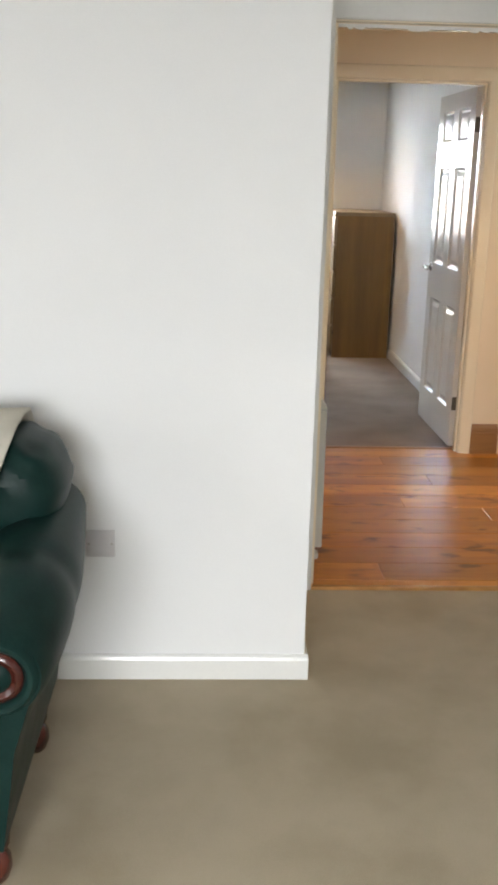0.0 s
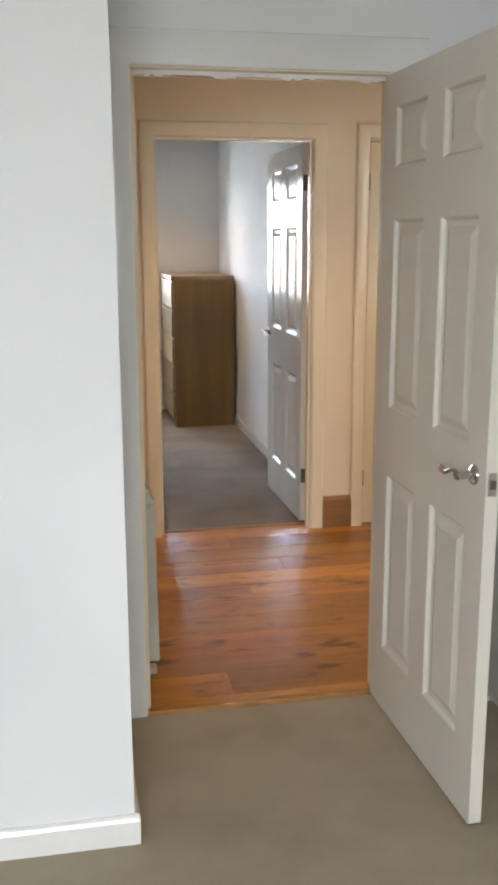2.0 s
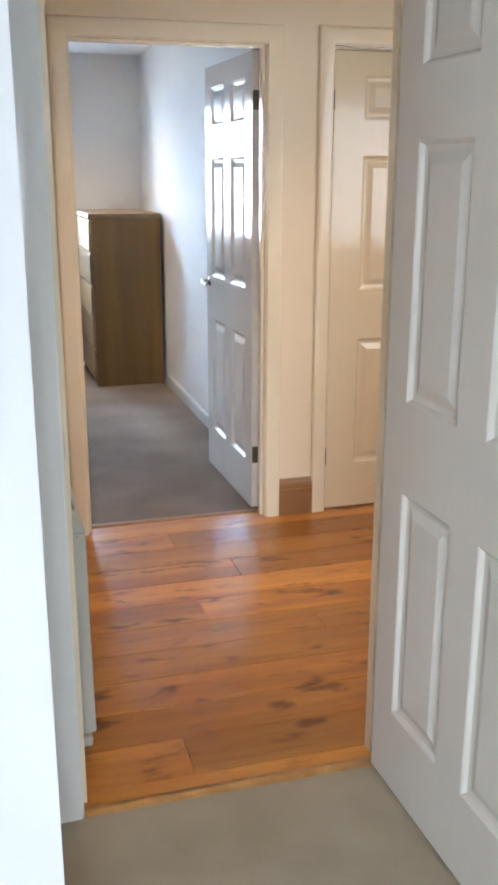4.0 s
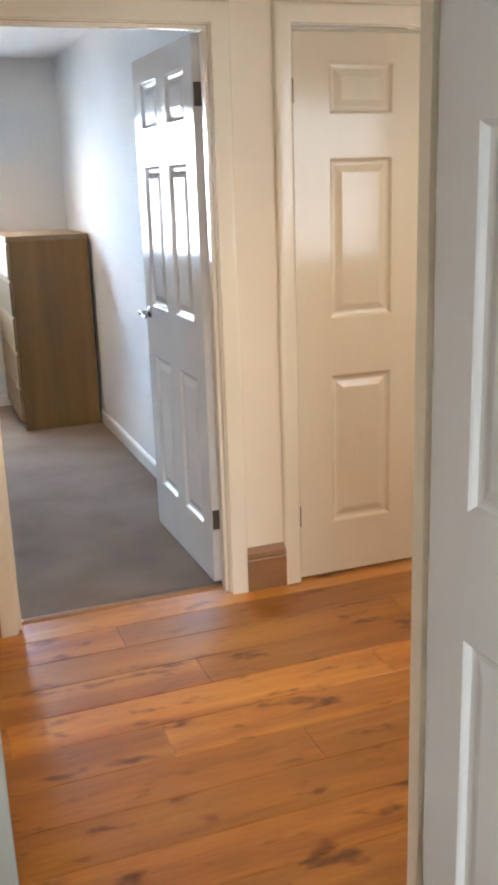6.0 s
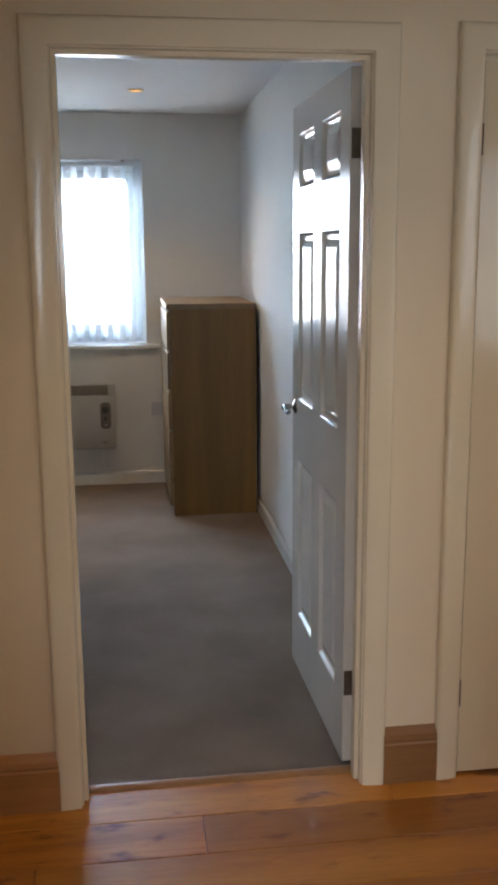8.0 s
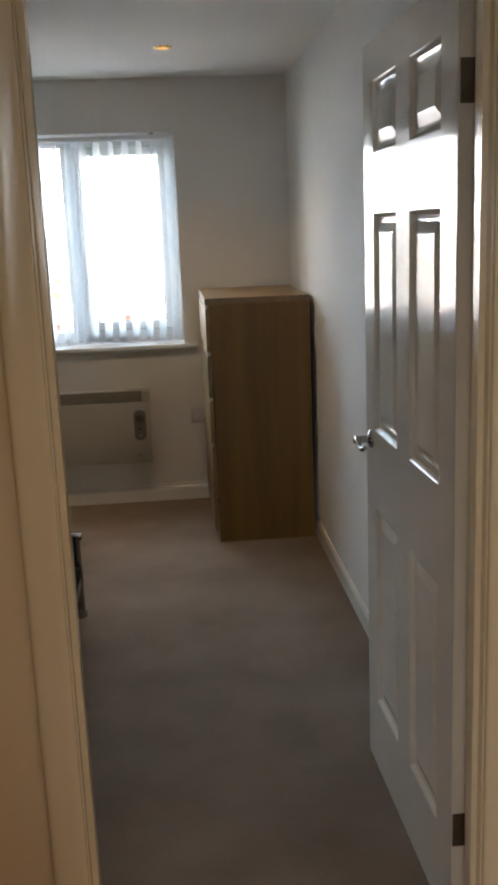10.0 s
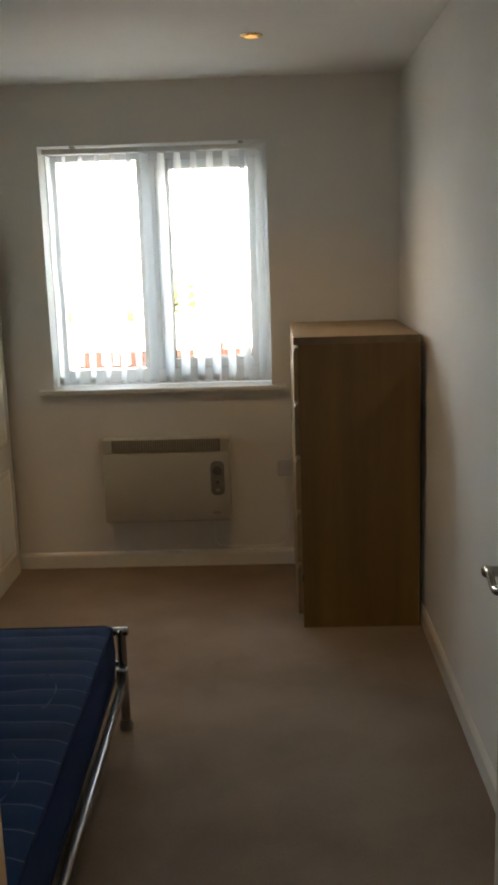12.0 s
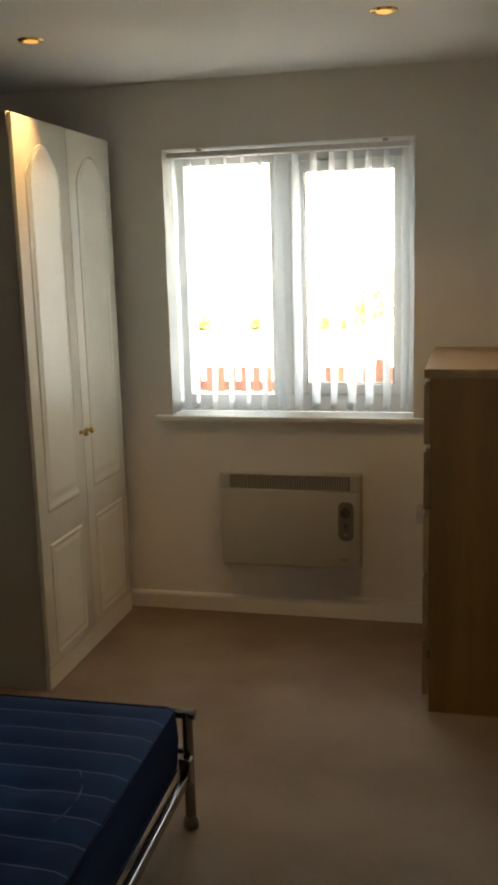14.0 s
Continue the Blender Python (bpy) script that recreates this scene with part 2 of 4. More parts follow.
def sheer_cloth():
    """Thin white blind cloth that lets daylight through."""
    m = bpy.data.materials.new("sheer_blind_cloth")
    m.use_nodes = True
    n, l = m.node_tree.nodes, m.node_tree.links
    b = n["Principled BSDF"]
    b.inputs["Base Color"].default_value = (0.88, 0.89, 0.9, 1)
    b.inputs["Roughness"].default_value = 0.8
    tex, weave = n.new("ShaderNodeTexCoord"), n.new("ShaderNodeTexNoise")
    weave.inputs["Scale"].default_value = 260
    l.new(tex.outputs["Object"], weave.inputs["Vector"])
    thin = n.new("ShaderNodeBsdfTranslucent")
    thin.inputs["Color"].default_value = (0.72, 0.75, 0.77, 1)
    clear = n.new("ShaderNodeBsdfTransparent")
    one, two = n.new("ShaderNodeMixShader"), n.new("ShaderNodeMixShader")
    one.inputs[0].default_value = 0.8
    l.new(b.outputs[0], one.inputs[1])
    l.new(thin.outputs[0], one.inputs[2])
    gap = n.new("ShaderNodeMapRange")
    gap.inputs["To Min"].default_value, gap.inputs["To Max"].default_value = 0.02, 0.14
    l.new(weave.outputs["Fac"], gap.inputs[0])
    l.new(gap.outputs[0], two.inputs[0])
    l.new(one.outputs[0], two.inputs[1])
    l.new(clear.outputs[0], two.inputs[2])
    l.new(two.outputs[0], n["Material Output"].inputs[0])
    return m


def pane_glass():
    m = bpy.data.materials.new("window_glass")
    m.use_nodes = True
    n, l = m.node_tree.nodes, m.node_tree.links
    b = n["Principled BSDF"]
    b.inputs["Transmission Weight"].default_value, b.inputs["Roughness"].default_value = 1.0, 0.0
    b.inputs["IOR"].default_value = 1.45
    return m


def glow(name, colour, strength):
    m = bpy.data.materials.new(name)
    m.use_nodes = True
    b = m.node_tree.nodes["Principled BSDF"]
    b.inputs["Base Color"].default_value = (*colour, 1)
    b.inputs["Emission Color"].default_value = (*colour, 1)
    b.inputs["Emission Strength"].default_value = strength
    return m


TICKING, SHEER, GLASS = mattress_cloth(), sheer_cloth(), pane_glass()
BULB = glow("warm_bulb", (1.0, 0.55, 0.17), 0.075)
# opaque pane whose glow stands in for daylight at the unseen windows
LIVING_PANE = glow("opaque_daylight_glow", (0.9, 0.95, 1.0), 0.10)


# ---- builders ----
def thing(name, m, label="", category="", group="", kind=""):
    ob = new(name)
    ob.empty_display_size = 0.1
    ob.matrix_world = m
    return tagged(ob, label, category, group, kind)


def finish(bm, name, mat, smooth=False):
    bmesh.ops.recalc_face_normals(bm, faces=bm.faces)
    me = bpy.data.meshes.new(name)
    bm.to_mesh(me)
    bm.free()
    me.materials.append(mat)
    if smooth:
        for p in me.polygons:
            p.use_smooth = True
        me.set_sharp_from_angle(angle=radians(38))
    return me


def part(name, bm, mat, parent, label="", smooth=False, at=None):
    ob = new(name, finish(bm, name, mat, smooth))
    ob.parent = parent
    if at is not None:
        ob.matrix_basis = at
    return tagged(ob, label)


def structure(name, bm, mat, label, smooth=False, category=""):
    ob = new(name, finish(bm, name, mat, smooth))
    return tagged(ob, label, category, "", "structure")


def box(bm, x0, x1, y0, y1, z0, z1, bevel=0.0, seg=2):
    r = bmesh.ops.create_cube(bm, size=1)
    for v in r["verts"]:
        v.co = Vector(((x0 + x1) / 2 + v.co.x * (x1 - x0), (y0 + y1) / 2 + v.co.y * (y1 - y0), (z0 + z1) / 2 + v.co.z * (z1 - z0)))
    if bevel:
        edges = {ed for v in r["verts"] for ed in v.link_edges}
        bmesh.ops.bevel(bm, geom=list(edges), offset=bevel, segments=seg, affect="EDGES", profile=0.5)
    return bm


def boxes(*rows, bevel=0.0):
    bm = bmesh.new()
    for r in rows:
        box(bm, *r, bevel=bevel)
    return bm


def tube(bm, p0, p1, r0, r1=None, seg=16):
    r1 = r0 if r1 is None else r1
    a, b = Vector(p0), Vector(p1)
    q = (b - a).to_track_quat("Z", "Y").to_matrix().to_4x4()
    bmesh.ops.create_cone(bm, cap_ends=True, segments=seg, radius1=r0, radius2=r1, depth=(b - a).length, matrix=Matrix.Translation((a + b) / 2) @ q)
    return bm


def lathe(bm, profile, m=Matrix(), seg=24):
    """Turn a profile of (radius, height) round local z."""
    rings = []
    for r, z in profile:
        rings.append([bm.verts.new(m @ Vector((r * math.cos(2 * math.pi * i / seg), r * math.sin(2 * math.pi * i / seg), z))) for i in range(seg)])
    for lo, hi in zip(rings, rings[1:]):
        for i in range(seg):
            bm.faces.new((lo[i], lo[(i + 1) % seg], hi[(i + 1) % seg], hi[i]))
    bm.faces.new(rings[0])
    bm.faces.new(rings[-1])
    return bm


def prism(bm, outline, way, at=Matrix()):
    """Push a flat outline of 3D points along a vector."""
    a = [bm.verts.new(at @ Vector(p)) for p in outline]
    b = [bm.verts.new(at @ (Vector(p) + Vector(way))) for p in outline]
    bm.faces.new(a)
    bm.faces.new(list(reversed(b)))
    for i in range(len(a)):
        j = (i + 1) % len(a)
        bm.faces.new((a[i], b[i], b[j], a[j]))
    return bm


def sweep(bm, points, radius, seg=10):
    """A round bar along a line of points."""
    pts = [Vector(p) for p in points]
    rings = []
    for i, p in enumerate(pts):
        d = (pts[min(i + 1, len(pts) - 1)] - pts[max(i - 1, 0)]).normalized()
        u = d.cross(Vector((0.31, 0.17, 0.93))).normalized()
        v = d.cross(u)
        r = radius[i] if isinstance(radius, (list, tuple)) else radius
        rings.append([bm.verts.new(p + u * r * math.cos(2 * math.pi * k / seg) + v * r * math.sin(2 * math.pi * k / seg)) for k in range(seg)])
    for lo, hi in zip(rings, rings[1:]):
        for k in range(seg):
            bm.faces.new((lo[k], lo[(k + 1) % seg], hi[(k + 1) % seg], hi[k]))
    bm.faces.new(rings[0])
    bm.faces.new(rings[-1])
    return bm


def frame_sweep(bm, x0, x1, top, y0, way, profile):
    """A mitred moulding round three sides of an opening; profile: (outward, proud)."""
    cols = []
    for o, d in profile:
        cols.append([bm.verts.new(p) for p in ((x0 - o, y0 + way * d, 0), (x0 - o, y0 + way * d, top + o), (x1 + o, y0 + way * d, top + o), (x1 + o, y0 + way * d, 0))])
    n = len(cols)
    for i in range(n):
        j = (i + 1) % n
        for k in range(3):
            bm.faces.new((cols[i][k], cols[i][k + 1], cols[j][k + 1], cols[j][k]))
    bm.faces.new([c[0] for c in cols])
    bm.faces.new([c[3] for c in cols])
    return bm


SKIRT_WHITE = ((0, 0), (0.015, 0), (0.015, 0.065), (0.011, 0.074), (0.005, 0.081), (0, 0.081))
SKIRT_BROWN = ((0, 0), (0.018, 0), (0.018, 0.122), (0.014, 0.128), (0.017, 0.134), (0.014, 0.150), (0.007, 0.164), (0.003, 0.173), (0, 0.173))


def skirting(bm, p0, p1, out, profile):
    """A run of skirting from p0 to p1 along a wall whose free side is out."""
    p0, p1, out = Vector((*p0, 0)), Vector((*p1, 0)), Vector((*out, 0))
    prism(bm, [p0 + out * d + Vector((0, 0, z)) for d, z in profile], p1 - p0)
    return bm


ARCHITRAVE = ((0.0, 0.0), (0.0, 0.009), (0.004, 0.013), (0.012, 0.0145), (0.030, 0.0165), (0.050, 0.018), (0.059, 0.017), (0.065, 0.012), (0.067, 0.006), (0.067, 0.0))
ARCHITRAVE_WIDE = ((0.0, 0.0), (0.0, 0.012), (0.006, 0.016), (0.040, 0.0175), (0.085, 0.019), (0.096, 0.014), (0.1, 0.0))

# ---- structure ----
H = 2.36                         # ceiling height
LX, RX, BACK = -2.8, 1.72, -2.3  # living room
HALL_L, HALL_R = 0.375, 3.2
HS, HN = 3.65, 5.41              # hall's south and north faces
BN, BF = 5.512, 9.15             # bedroom's near and far faces
BL, BR = -0.93, 1.657
DW, DM = 3.55, 3.60              # faces and middle of the living room's door wall
D1L, D1R, D1T = 0.487, 1.273, 2.000   # living room door opening
D2L, D2R, D2T = 0.728, 1.520, 2.003   # bedroom door opening
C1L, C1R, C1T = 1.812, 2.698, 2.010   # cupboard door opening
WX0, WX1, WZ0, WZ1 = -0.048, 1.032, 0.925, 2.083   # bedroom window

structure("floor_living", boxes((LX - 0.1, RX + 0.1, BACK - 0.1, DW, -0.12, 0.0)), CARPET_LIVING, "worn greenish-beige carpet of the living room", category="floor")
structure("floor_bedroom", boxes((BL - 0.1, BR + 0.1, 5.488, BF + 0.1, -0.12, 0.0)), CARPET_BED, "plain taupe carpet of the bedroom", category="floor")
structure("ceiling_living", boxes((LX - 0.1, RX + 0.1, BACK - 0.1, DM, H, H + 0.1)), CEILING, "flat matt white living room ceiling", category="ceiling")
structure("ceiling_hall", boxes((HALL_L - 0.1, HALL_R + 0.1, DM, HN + 0.05, H, H + 0.1)), CEILING, "flat matt white hall ceiling", category="ceiling")
structure("ceiling_bedroom", boxes((BL - 0.1, BR + 0.9, HN + 0.05, BF + 0.1, H, H + 0.1)), CEILING, "flat matt white bedroom ceiling", category="ceiling")

# living room: the projecting wall beside the door, the door wall, and the plain rest
structure("wall_living_projecting", boxes((LX - 0.1, 0.394, 2.893, DW, 0, H)), WALL_LIVING, "plain white painted wall with a square corner", category="wall")
structure("wall_living_door", boxes(
    (HALL_L - 0.1, D1L - 0.03, DW, DM, 0, H), (D1L - 0.03, D1R + 0.03, DW, DM, D1T + 0.03, H), (D1R + 0.03, RX + 0.1, DW, DM, 0, H)),
    WALL_LIVING, "white painted wall round the living room door", category="wall")
structure("wall_hall_door", boxes(
    (HALL_L - 0.1, D1L - 0.03, DM, HS, 0, H), (D1L - 0.03, D1R + 0.03, DM, HS, D1T + 0.03, H), (D1R + 0.03, 2.42, DM, HS, 0, H),
    (2.42, 3.14, DM, HS, 0, 1.05), (2.42, 3.14, DM, HS, 1.95, H), (3.14, HALL_R + 0.1, DM, HS, 0, H)),
    WALL_HALL, "cream painted hall wall round the living room door", category="wall")
structure("wall_living_west", boxes((LX - 0.12, LX, BACK, -0.4, 0, H), (LX - 0.12, LX, 1.6, 2.893, 0, H), (LX - 0.12, LX, -0.4, 1.6, 0, 0.85), (LX - 0.12, LX, -0.4, 1.6, 2.1, H)),
          WALL_LIVING, "plain white living room wall with a window", category="wall")
structure("wall_living_east", boxes((RX, RX + 0.12, BACK, DW, 0, H)), WALL_LIVING, "plain white living room wall behind the door", category="wall")
structure("wall_living_south", boxes((LX, -1.0, BACK - 0.12, BACK, 0, H), (0.3, RX, BACK - 0.12, BACK, 0, H), (-1.0, 0.3, BACK - 0.12, BACK, 0, 0.95), (-1.0, 0.3, BACK - 0.12, BACK, 1.95, H)),
          WALL_LIVING, "plain white living room wall with a wide window", category="wall")
# hall
structure("wall_hall_west", boxes((HALL_L - 0.12, HALL_L, HS, HN, 0, H)), WALL_HALL, "cream painted hall wall behind the heater", category="wall")
structure("wall_hall_east", boxes((HALL_R, HALL_R + 0.12, HS, HN, 0, H)), WALL_HALL, "cream painted hall end wall", category="wall")
structure("wall_hall_north", boxes(
    (HALL_L - 0.1, D2L - 0.03, HN, HN + 0.05, 0, H), (D2L - 0.03, D2R + 0.03, HN, HN + 0.05, D2T + 0.03, H), (D2R + 0.03, C1L - 0.03, HN, HN + 0.05, 0, H),
    (C1L - 0.03, C1R + 0.03, HN, HN + 0.05, C1T + 0.03, H), (C1R + 0.03, HALL_R + 0.1, HN, HN + 0.05, 0, H)),
    WALL_HALL, "cream painted hall wall between two doors", category="wall")
# added out of sight behind the closed door, so no sky light leaks through
structure("wall_cupboard", boxes((1.70, HALL_R + 0.1, HN + 0.25, HN + 0.32, 0, H), (HALL_R - 0.4, HALL_R - 0.3, HN + 0.05, HN + 0.25, 0, H)), WALL_HALL, "unseen cream wall that keeps stray light out behind the cupboard door", category="wall")
# bedroom
structure("wall_bedroom_south", boxes(
    (BL - 0.1, D2L - 0.03, HN + 0.05, BN, 0, H), (D2L - 0.03, D2R + 0.03, HN + 0.05, BN, D2T + 0.03, H), (D2R + 0.03, BR, HN + 0.05, BN, 0, H)),
    WALL_BED, "pale grey bedroom wall round the door", category="wall")
structure("wall_bedroom_west", boxes((BL - 0.12, BL, BN, BF, 0, H)), WALL_BED, "pale grey bedroom wall beside the bed", category="wall")
structure("wall_bedroom_east", boxes((BR, BR + 0.05, HN + 0.05, BF, 0, H)), WALL_BED, "pale grey bedroom wall beside the chest of drawers", category="wall")
structure("wall_bedroom_north", boxes(
    (BL - 0.12, WX0, BF, BF + 0.26, 0, H), (WX1, BR + 0.12, BF, BF + 0.26, 0, H), (WX0, WX1, BF, BF + 0.26, 0, WZ0 - 0.02), (WX0, WX1, BF, BF + 0.26, WZ1, H)),
    WALL_BED, "pale grey bedroom wall with the window", category="wall")
structure("wall_outer_cladding", boxes(
    (BL - 0.2, WX0, BF + 0.264, BF + 0.3, -0.3, 3.0), (WX1, 3.4, BF + 0.264, BF + 0.3, -0.3, 3.0), (WX0, WX1, BF + 0.264, BF + 0.3, -0.3, WZ0 - 0.02), (WX0, WX1, BF + 0.264, BF + 0.3, WZ1, 3.0)),
    PLASTER, "pale rendered outer face of the house", category="wall")

# skirtings
bm = bmesh.new()
skirting(bm, (LX, 2.893), (0.407, 2.893), (0, -1), SKIRT_WHITE)
skirting(bm, (0.394, 2.893), (0.394, DW - 0.02), (1, 0), SKIRT_WHITE)
skirting(bm, (1.38, DW), (RX, DW), (0, -1), SKIRT_WHITE)
skirting(bm, (RX, BACK), (RX, DW - 0.015), (-1, 0), SKIRT_WHITE)
structure("baseboard_living", bm, GLOSS_WHITE, "low white gloss skirting board of the living room", category="skirting")
bm = bmesh.new()
skirting(bm, (BL, BF), (BR, BF), (0, -1), SKIRT_WHITE)
skirting(bm, (BR, BN), (BR, BF - 0.015), (-1, 0), SKIRT_WHITE)
skirting(bm, (BL, BN), (BL, BF - 0.015), (1, 0), SKIRT_WHITE)
structure("baseboard_bedroom", bm, GLOSS_WHITE, "low off-white skirting board of the bedroom", category="skirting")
for n, (p0, p1, out) in enumerate((((HALL_L, HN), (D2L - 0.062, HN), (0, -1)), ((D2R + 0.067, HN), (C1L - 0.067, HN), (0, -1)),
                                   ((C1R + 0.067, HN), (HALL_R, HN), (0, -1)), ((HALL_L, HS), (HALL_L, HN - 0.018), (1, 0)))):
    structure("baseboard_hall_%d" % (n + 1), skirting(bmesh.new(), p0, p1, out, SKIRT_BROWN), SKIRT_WOOD, "tall brown-stained wooden skirting board of the hall", category="skirting")

# door frames: lining, stop and architraves
def door_frame(name, x0, x1, top, y0, y1, stop_y, mat_a, mat_b, wide_a, wide_b, label):
    f = thing(name, Matrix(), label, "door frame", "", "structure")
    part("lining", boxes((x0 - 0.03, x0, y0 + 0.001, y1 - 0.001, 0, top), (x1, x1 + 0.03, y0 + 0.001, y1 - 0.001, 0, top), (x0 - 0.03, x1 + 0.03, y0 + 0.001, y1 - 0.001, top, top + 0.03)), mat_b, f)
    part("stop", boxes((x0, x0 + 0.012, stop_y, stop_y + 0.035, 0, top - 0.012), (x1 - 0.012, x1, stop_y, stop_y + 0.035, 0, top - 0.012), (x0, x1, stop_y, stop_y + 0.035, top - 0.012, top)), mat_b, f)
    part("architrave", frame_sweep(bmesh.new(), x0 - 0.004, x1 + 0.004, top + 0.004, y0, -1, wide_a), mat_a, f, "", True)
    if wide_b:
        part("architrave", frame_sweep(bmesh.new(), x0 - 0.006, x1 + 0.006, top + 0.006, y1, 1, wide_b), mat_b, f, "", True)
    return f


f1 = door_frame("door_frame_1", D1L, D1R, D1T, DW, HS, 3.595, GLOSS_WHITE, GLOSS_CREAM, ARCHITRAVE_WIDE, ARCHITRAVE, "door frame, white gloss towards the living room and cream inside")
chip = random.Random(9)
xs = [D1L + 0.012 + (D1R - D1L - 0.024) * i / 60 for i in range(61)]
depth = [0.012 + 0.007 * max(0.0, math.sin(i * 0.37) + chip.uniform(-0.9, 0.7)) for i in range(61)]
part("flaking_paint", prism(bmesh.new(), [(xs[0], 3.5925, D1T - 0.002)] + [(x, 3.5925, D1T - d) for x, d in zip(xs, depth)] + [(xs[-1], 3.5925, D1T - 0.002)], (0, 0.002, 0)), GLOSS_WHITE, f1, "ragged edge of flaking white paint")
part("strike_plate", boxes((D1L, D1L + 0.002, 3.562, 3.582, 0.91, 0.97)), STEEL, f1, "dull steel strike plate")
f2 = door_frame("door_frame_2", D2L, D2R, D2T, HN, BN, 5.435, GLOSS_CREAM, GLOSS_CREAM, ARCHITRAVE, None, "cream gloss frame of the bedroom door")
f3 = door_frame("door_frame_3", C1L, C1R, C1T, HN, HN + 0.05, HN + 0.044, GLOSS_CREAM, GLOSS_CREAM, ARCHITRAVE, None, "cream gloss frame of the cupboard door")

# thresholds
bm = prism(bmesh.new(), [(D1L, 3.536, 0.0), (D1L, 3.542, 0.006), (D1L, 3.556, 0.0085), (D1L, 3.570, 0.006), (D1L, 3.576, 0.0)], (D1R - D1L, 0, 0))
structure("trim_threshold_1", bm, OLD_BRASS, "worn brass carpet threshold strip", True, "threshold")
bm = prism(bmesh.new(), [(D2L, 5.468, 0.0), (D2L, 5.474, 0.006), (D2L, 5.488, 0.0085), (D2L, 5.502, 0.006), (D2L, 5.508, 0.0)], (D2R - D2L, 0, 0))
structure("trim_threshold_2", bm, SKIRT_WOOD, "brown wooden carpet threshold strip", True, "threshold")


# ---- doors ----
PANEL_X = ((0.101, 0.325), (0.437, 0.661))
PANEL_Z = ((0.210, 0.788), (1.003, 1.568), (1.715, 1.887))


def panel_rings(bm, x0, x1, z0, z1, y, way):
    """One moulded face of a raised panel: an ogee down, a flat, and a raised field."""
    rings = []
    for inset, depth in ((0.0, 0.0), (0.004, 0.003), (0.010, 0.0105), (0.018, 0.0125), (0.024, 0.0125), (0.046, 0.0045), (0.050, 0.0035)):
        d = y + way * depth
        rings.append([bm.verts.new((x, d, z)) for x, z in ((x0 + inset, z0 + inset), (x1 - inset, z0 + inset), (x1 - inset, z1 - inset), (x0 + inset, z1 - inset))])
    for lo, hi in zip(rings, rings[1:]):
        for i in range(4):
            bm.faces.new((lo[i], lo[(i + 1) % 4], hi[(i + 1) % 4], hi[i]))
    bm.faces.new(rings[-1])


def leaf_mesh(w, h, t, cols):
    """Stiles and rails round six openings."""
    bm = bmesh.new()
    xs = [0.0, *cols[0], *cols[1], w]
    zs = [0.0, *PANEL_Z[0], *PANEL_Z[1], *PANEL_Z[2], h]
    for y in (0.0, t):
        grid = [[bm.verts.new((x, y, z)) for z in zs] for x in xs]
        for i in range(len(xs) - 1):
            for k in range(len(zs) - 1):
                if i in (1, 3) and k in (1, 3, 5):
                    continue
                bm.faces.new((grid[i][k], grid[i + 1][k], grid[i + 1][k + 1], grid[i][k + 1]))
    r = 0.0015
    box(bm, 0, w, r, t - r, 0, 0.004)
    box(bm, 0, w, r, t - r, h - 0.004, h)
    box(bm, 0, 0.004, r, t - r, 0, h)
    box(bm, w - 0.004, w, r, t - r, 0, h)
    return bm


def lever(bm, x, z, y, way, bend):
    """A rose and a scrolled lever."""
    m = Matrix.Translation((x, y, z)) @ Matrix.Rotation(radians(-90 * way), 4, "X")
    lathe(bm, ((0.026, 0), (0.026, 0.003), (0.023, 0.007), (0.014, 0.010), (0.010, 0.013), (0.010, 0.040), (0.012, 0.046), (0.008, 0.052)), m, 20)
    pts = [(x + bend * s, y + way * (0.043 + 0.004 * math.sin(s * 26)), z + 0.008 * math.sin(s * 62)) for s in (0, 0.012, 0.026, 0.04, 0.055, 0.07, 0.085, 0.098, 0.106)]
    sweep(bm, pts, [0.009, 0.0085, 0.0075, 0.007, 0.007, 0.0072, 0.0078, 0.0085, 0.004], 10)


def panel_door(name, m, mat, label, w=0.762, h=1.981, t=0.038, handles=(-1, 1), hinge_side=1, cols=PANEL_X, handle_z=0.937):
    d = thing(name, m, label, "door", "", "structure")
    part("leaf", leaf_mesh(w, h, t, cols), mat, d)
    for x0, x1 in cols:
        for z0, z1 in PANEL_Z:
            bm = bmesh.new()
            panel_rings(bm, x0, x1, z0, z1, 0.0, 1)
            panel_rings(bm, x0, x1, z0, z1, t, -1)
            part("panel", bm, mat, d)
    for side in handles:
        bm = bmesh.new()
        lever(bm, w - 0.06, handle_z, 0.0 if side < 0 else t, side, -1)
        part("door_handle", bm, CHROME, d, "scrolled chrome lever handle", True)
    if handles:
        plate = part("latch_plate", boxes((w - 0.0005, w + 0.0015, t / 2 - 0.011, t / 2 + 0.011, handle_z - 0.042, handle_z + 0.018)), STEEL, d, "dull steel latch plate")
        part("latch", boxes((w + 0.0015, w + 0.009, t / 2 - 0.006, t / 2 + 0.006, handle_z - 0.022, handle_z - 0.002)), HINGE, plate, "dark latch bolt")
    for z in (0.253, 1.79):
        bm = bmesh.new()
        tube(bm, (-0.006, t * (hinge_side > 0) + 0.005 * hinge_side, z - 0.039), (-0.006, t * (hinge_side > 0) + 0.005 * hinge_side, z + 0.039), 0.0065, seg=12)
        box(bm, -0.002, 0.0005, 0.006, t - 0.004, z - 0.039, z + 0.039)
        part("hinge", bm, HINGE, d, "dark steel butt hinge", True)
    return d


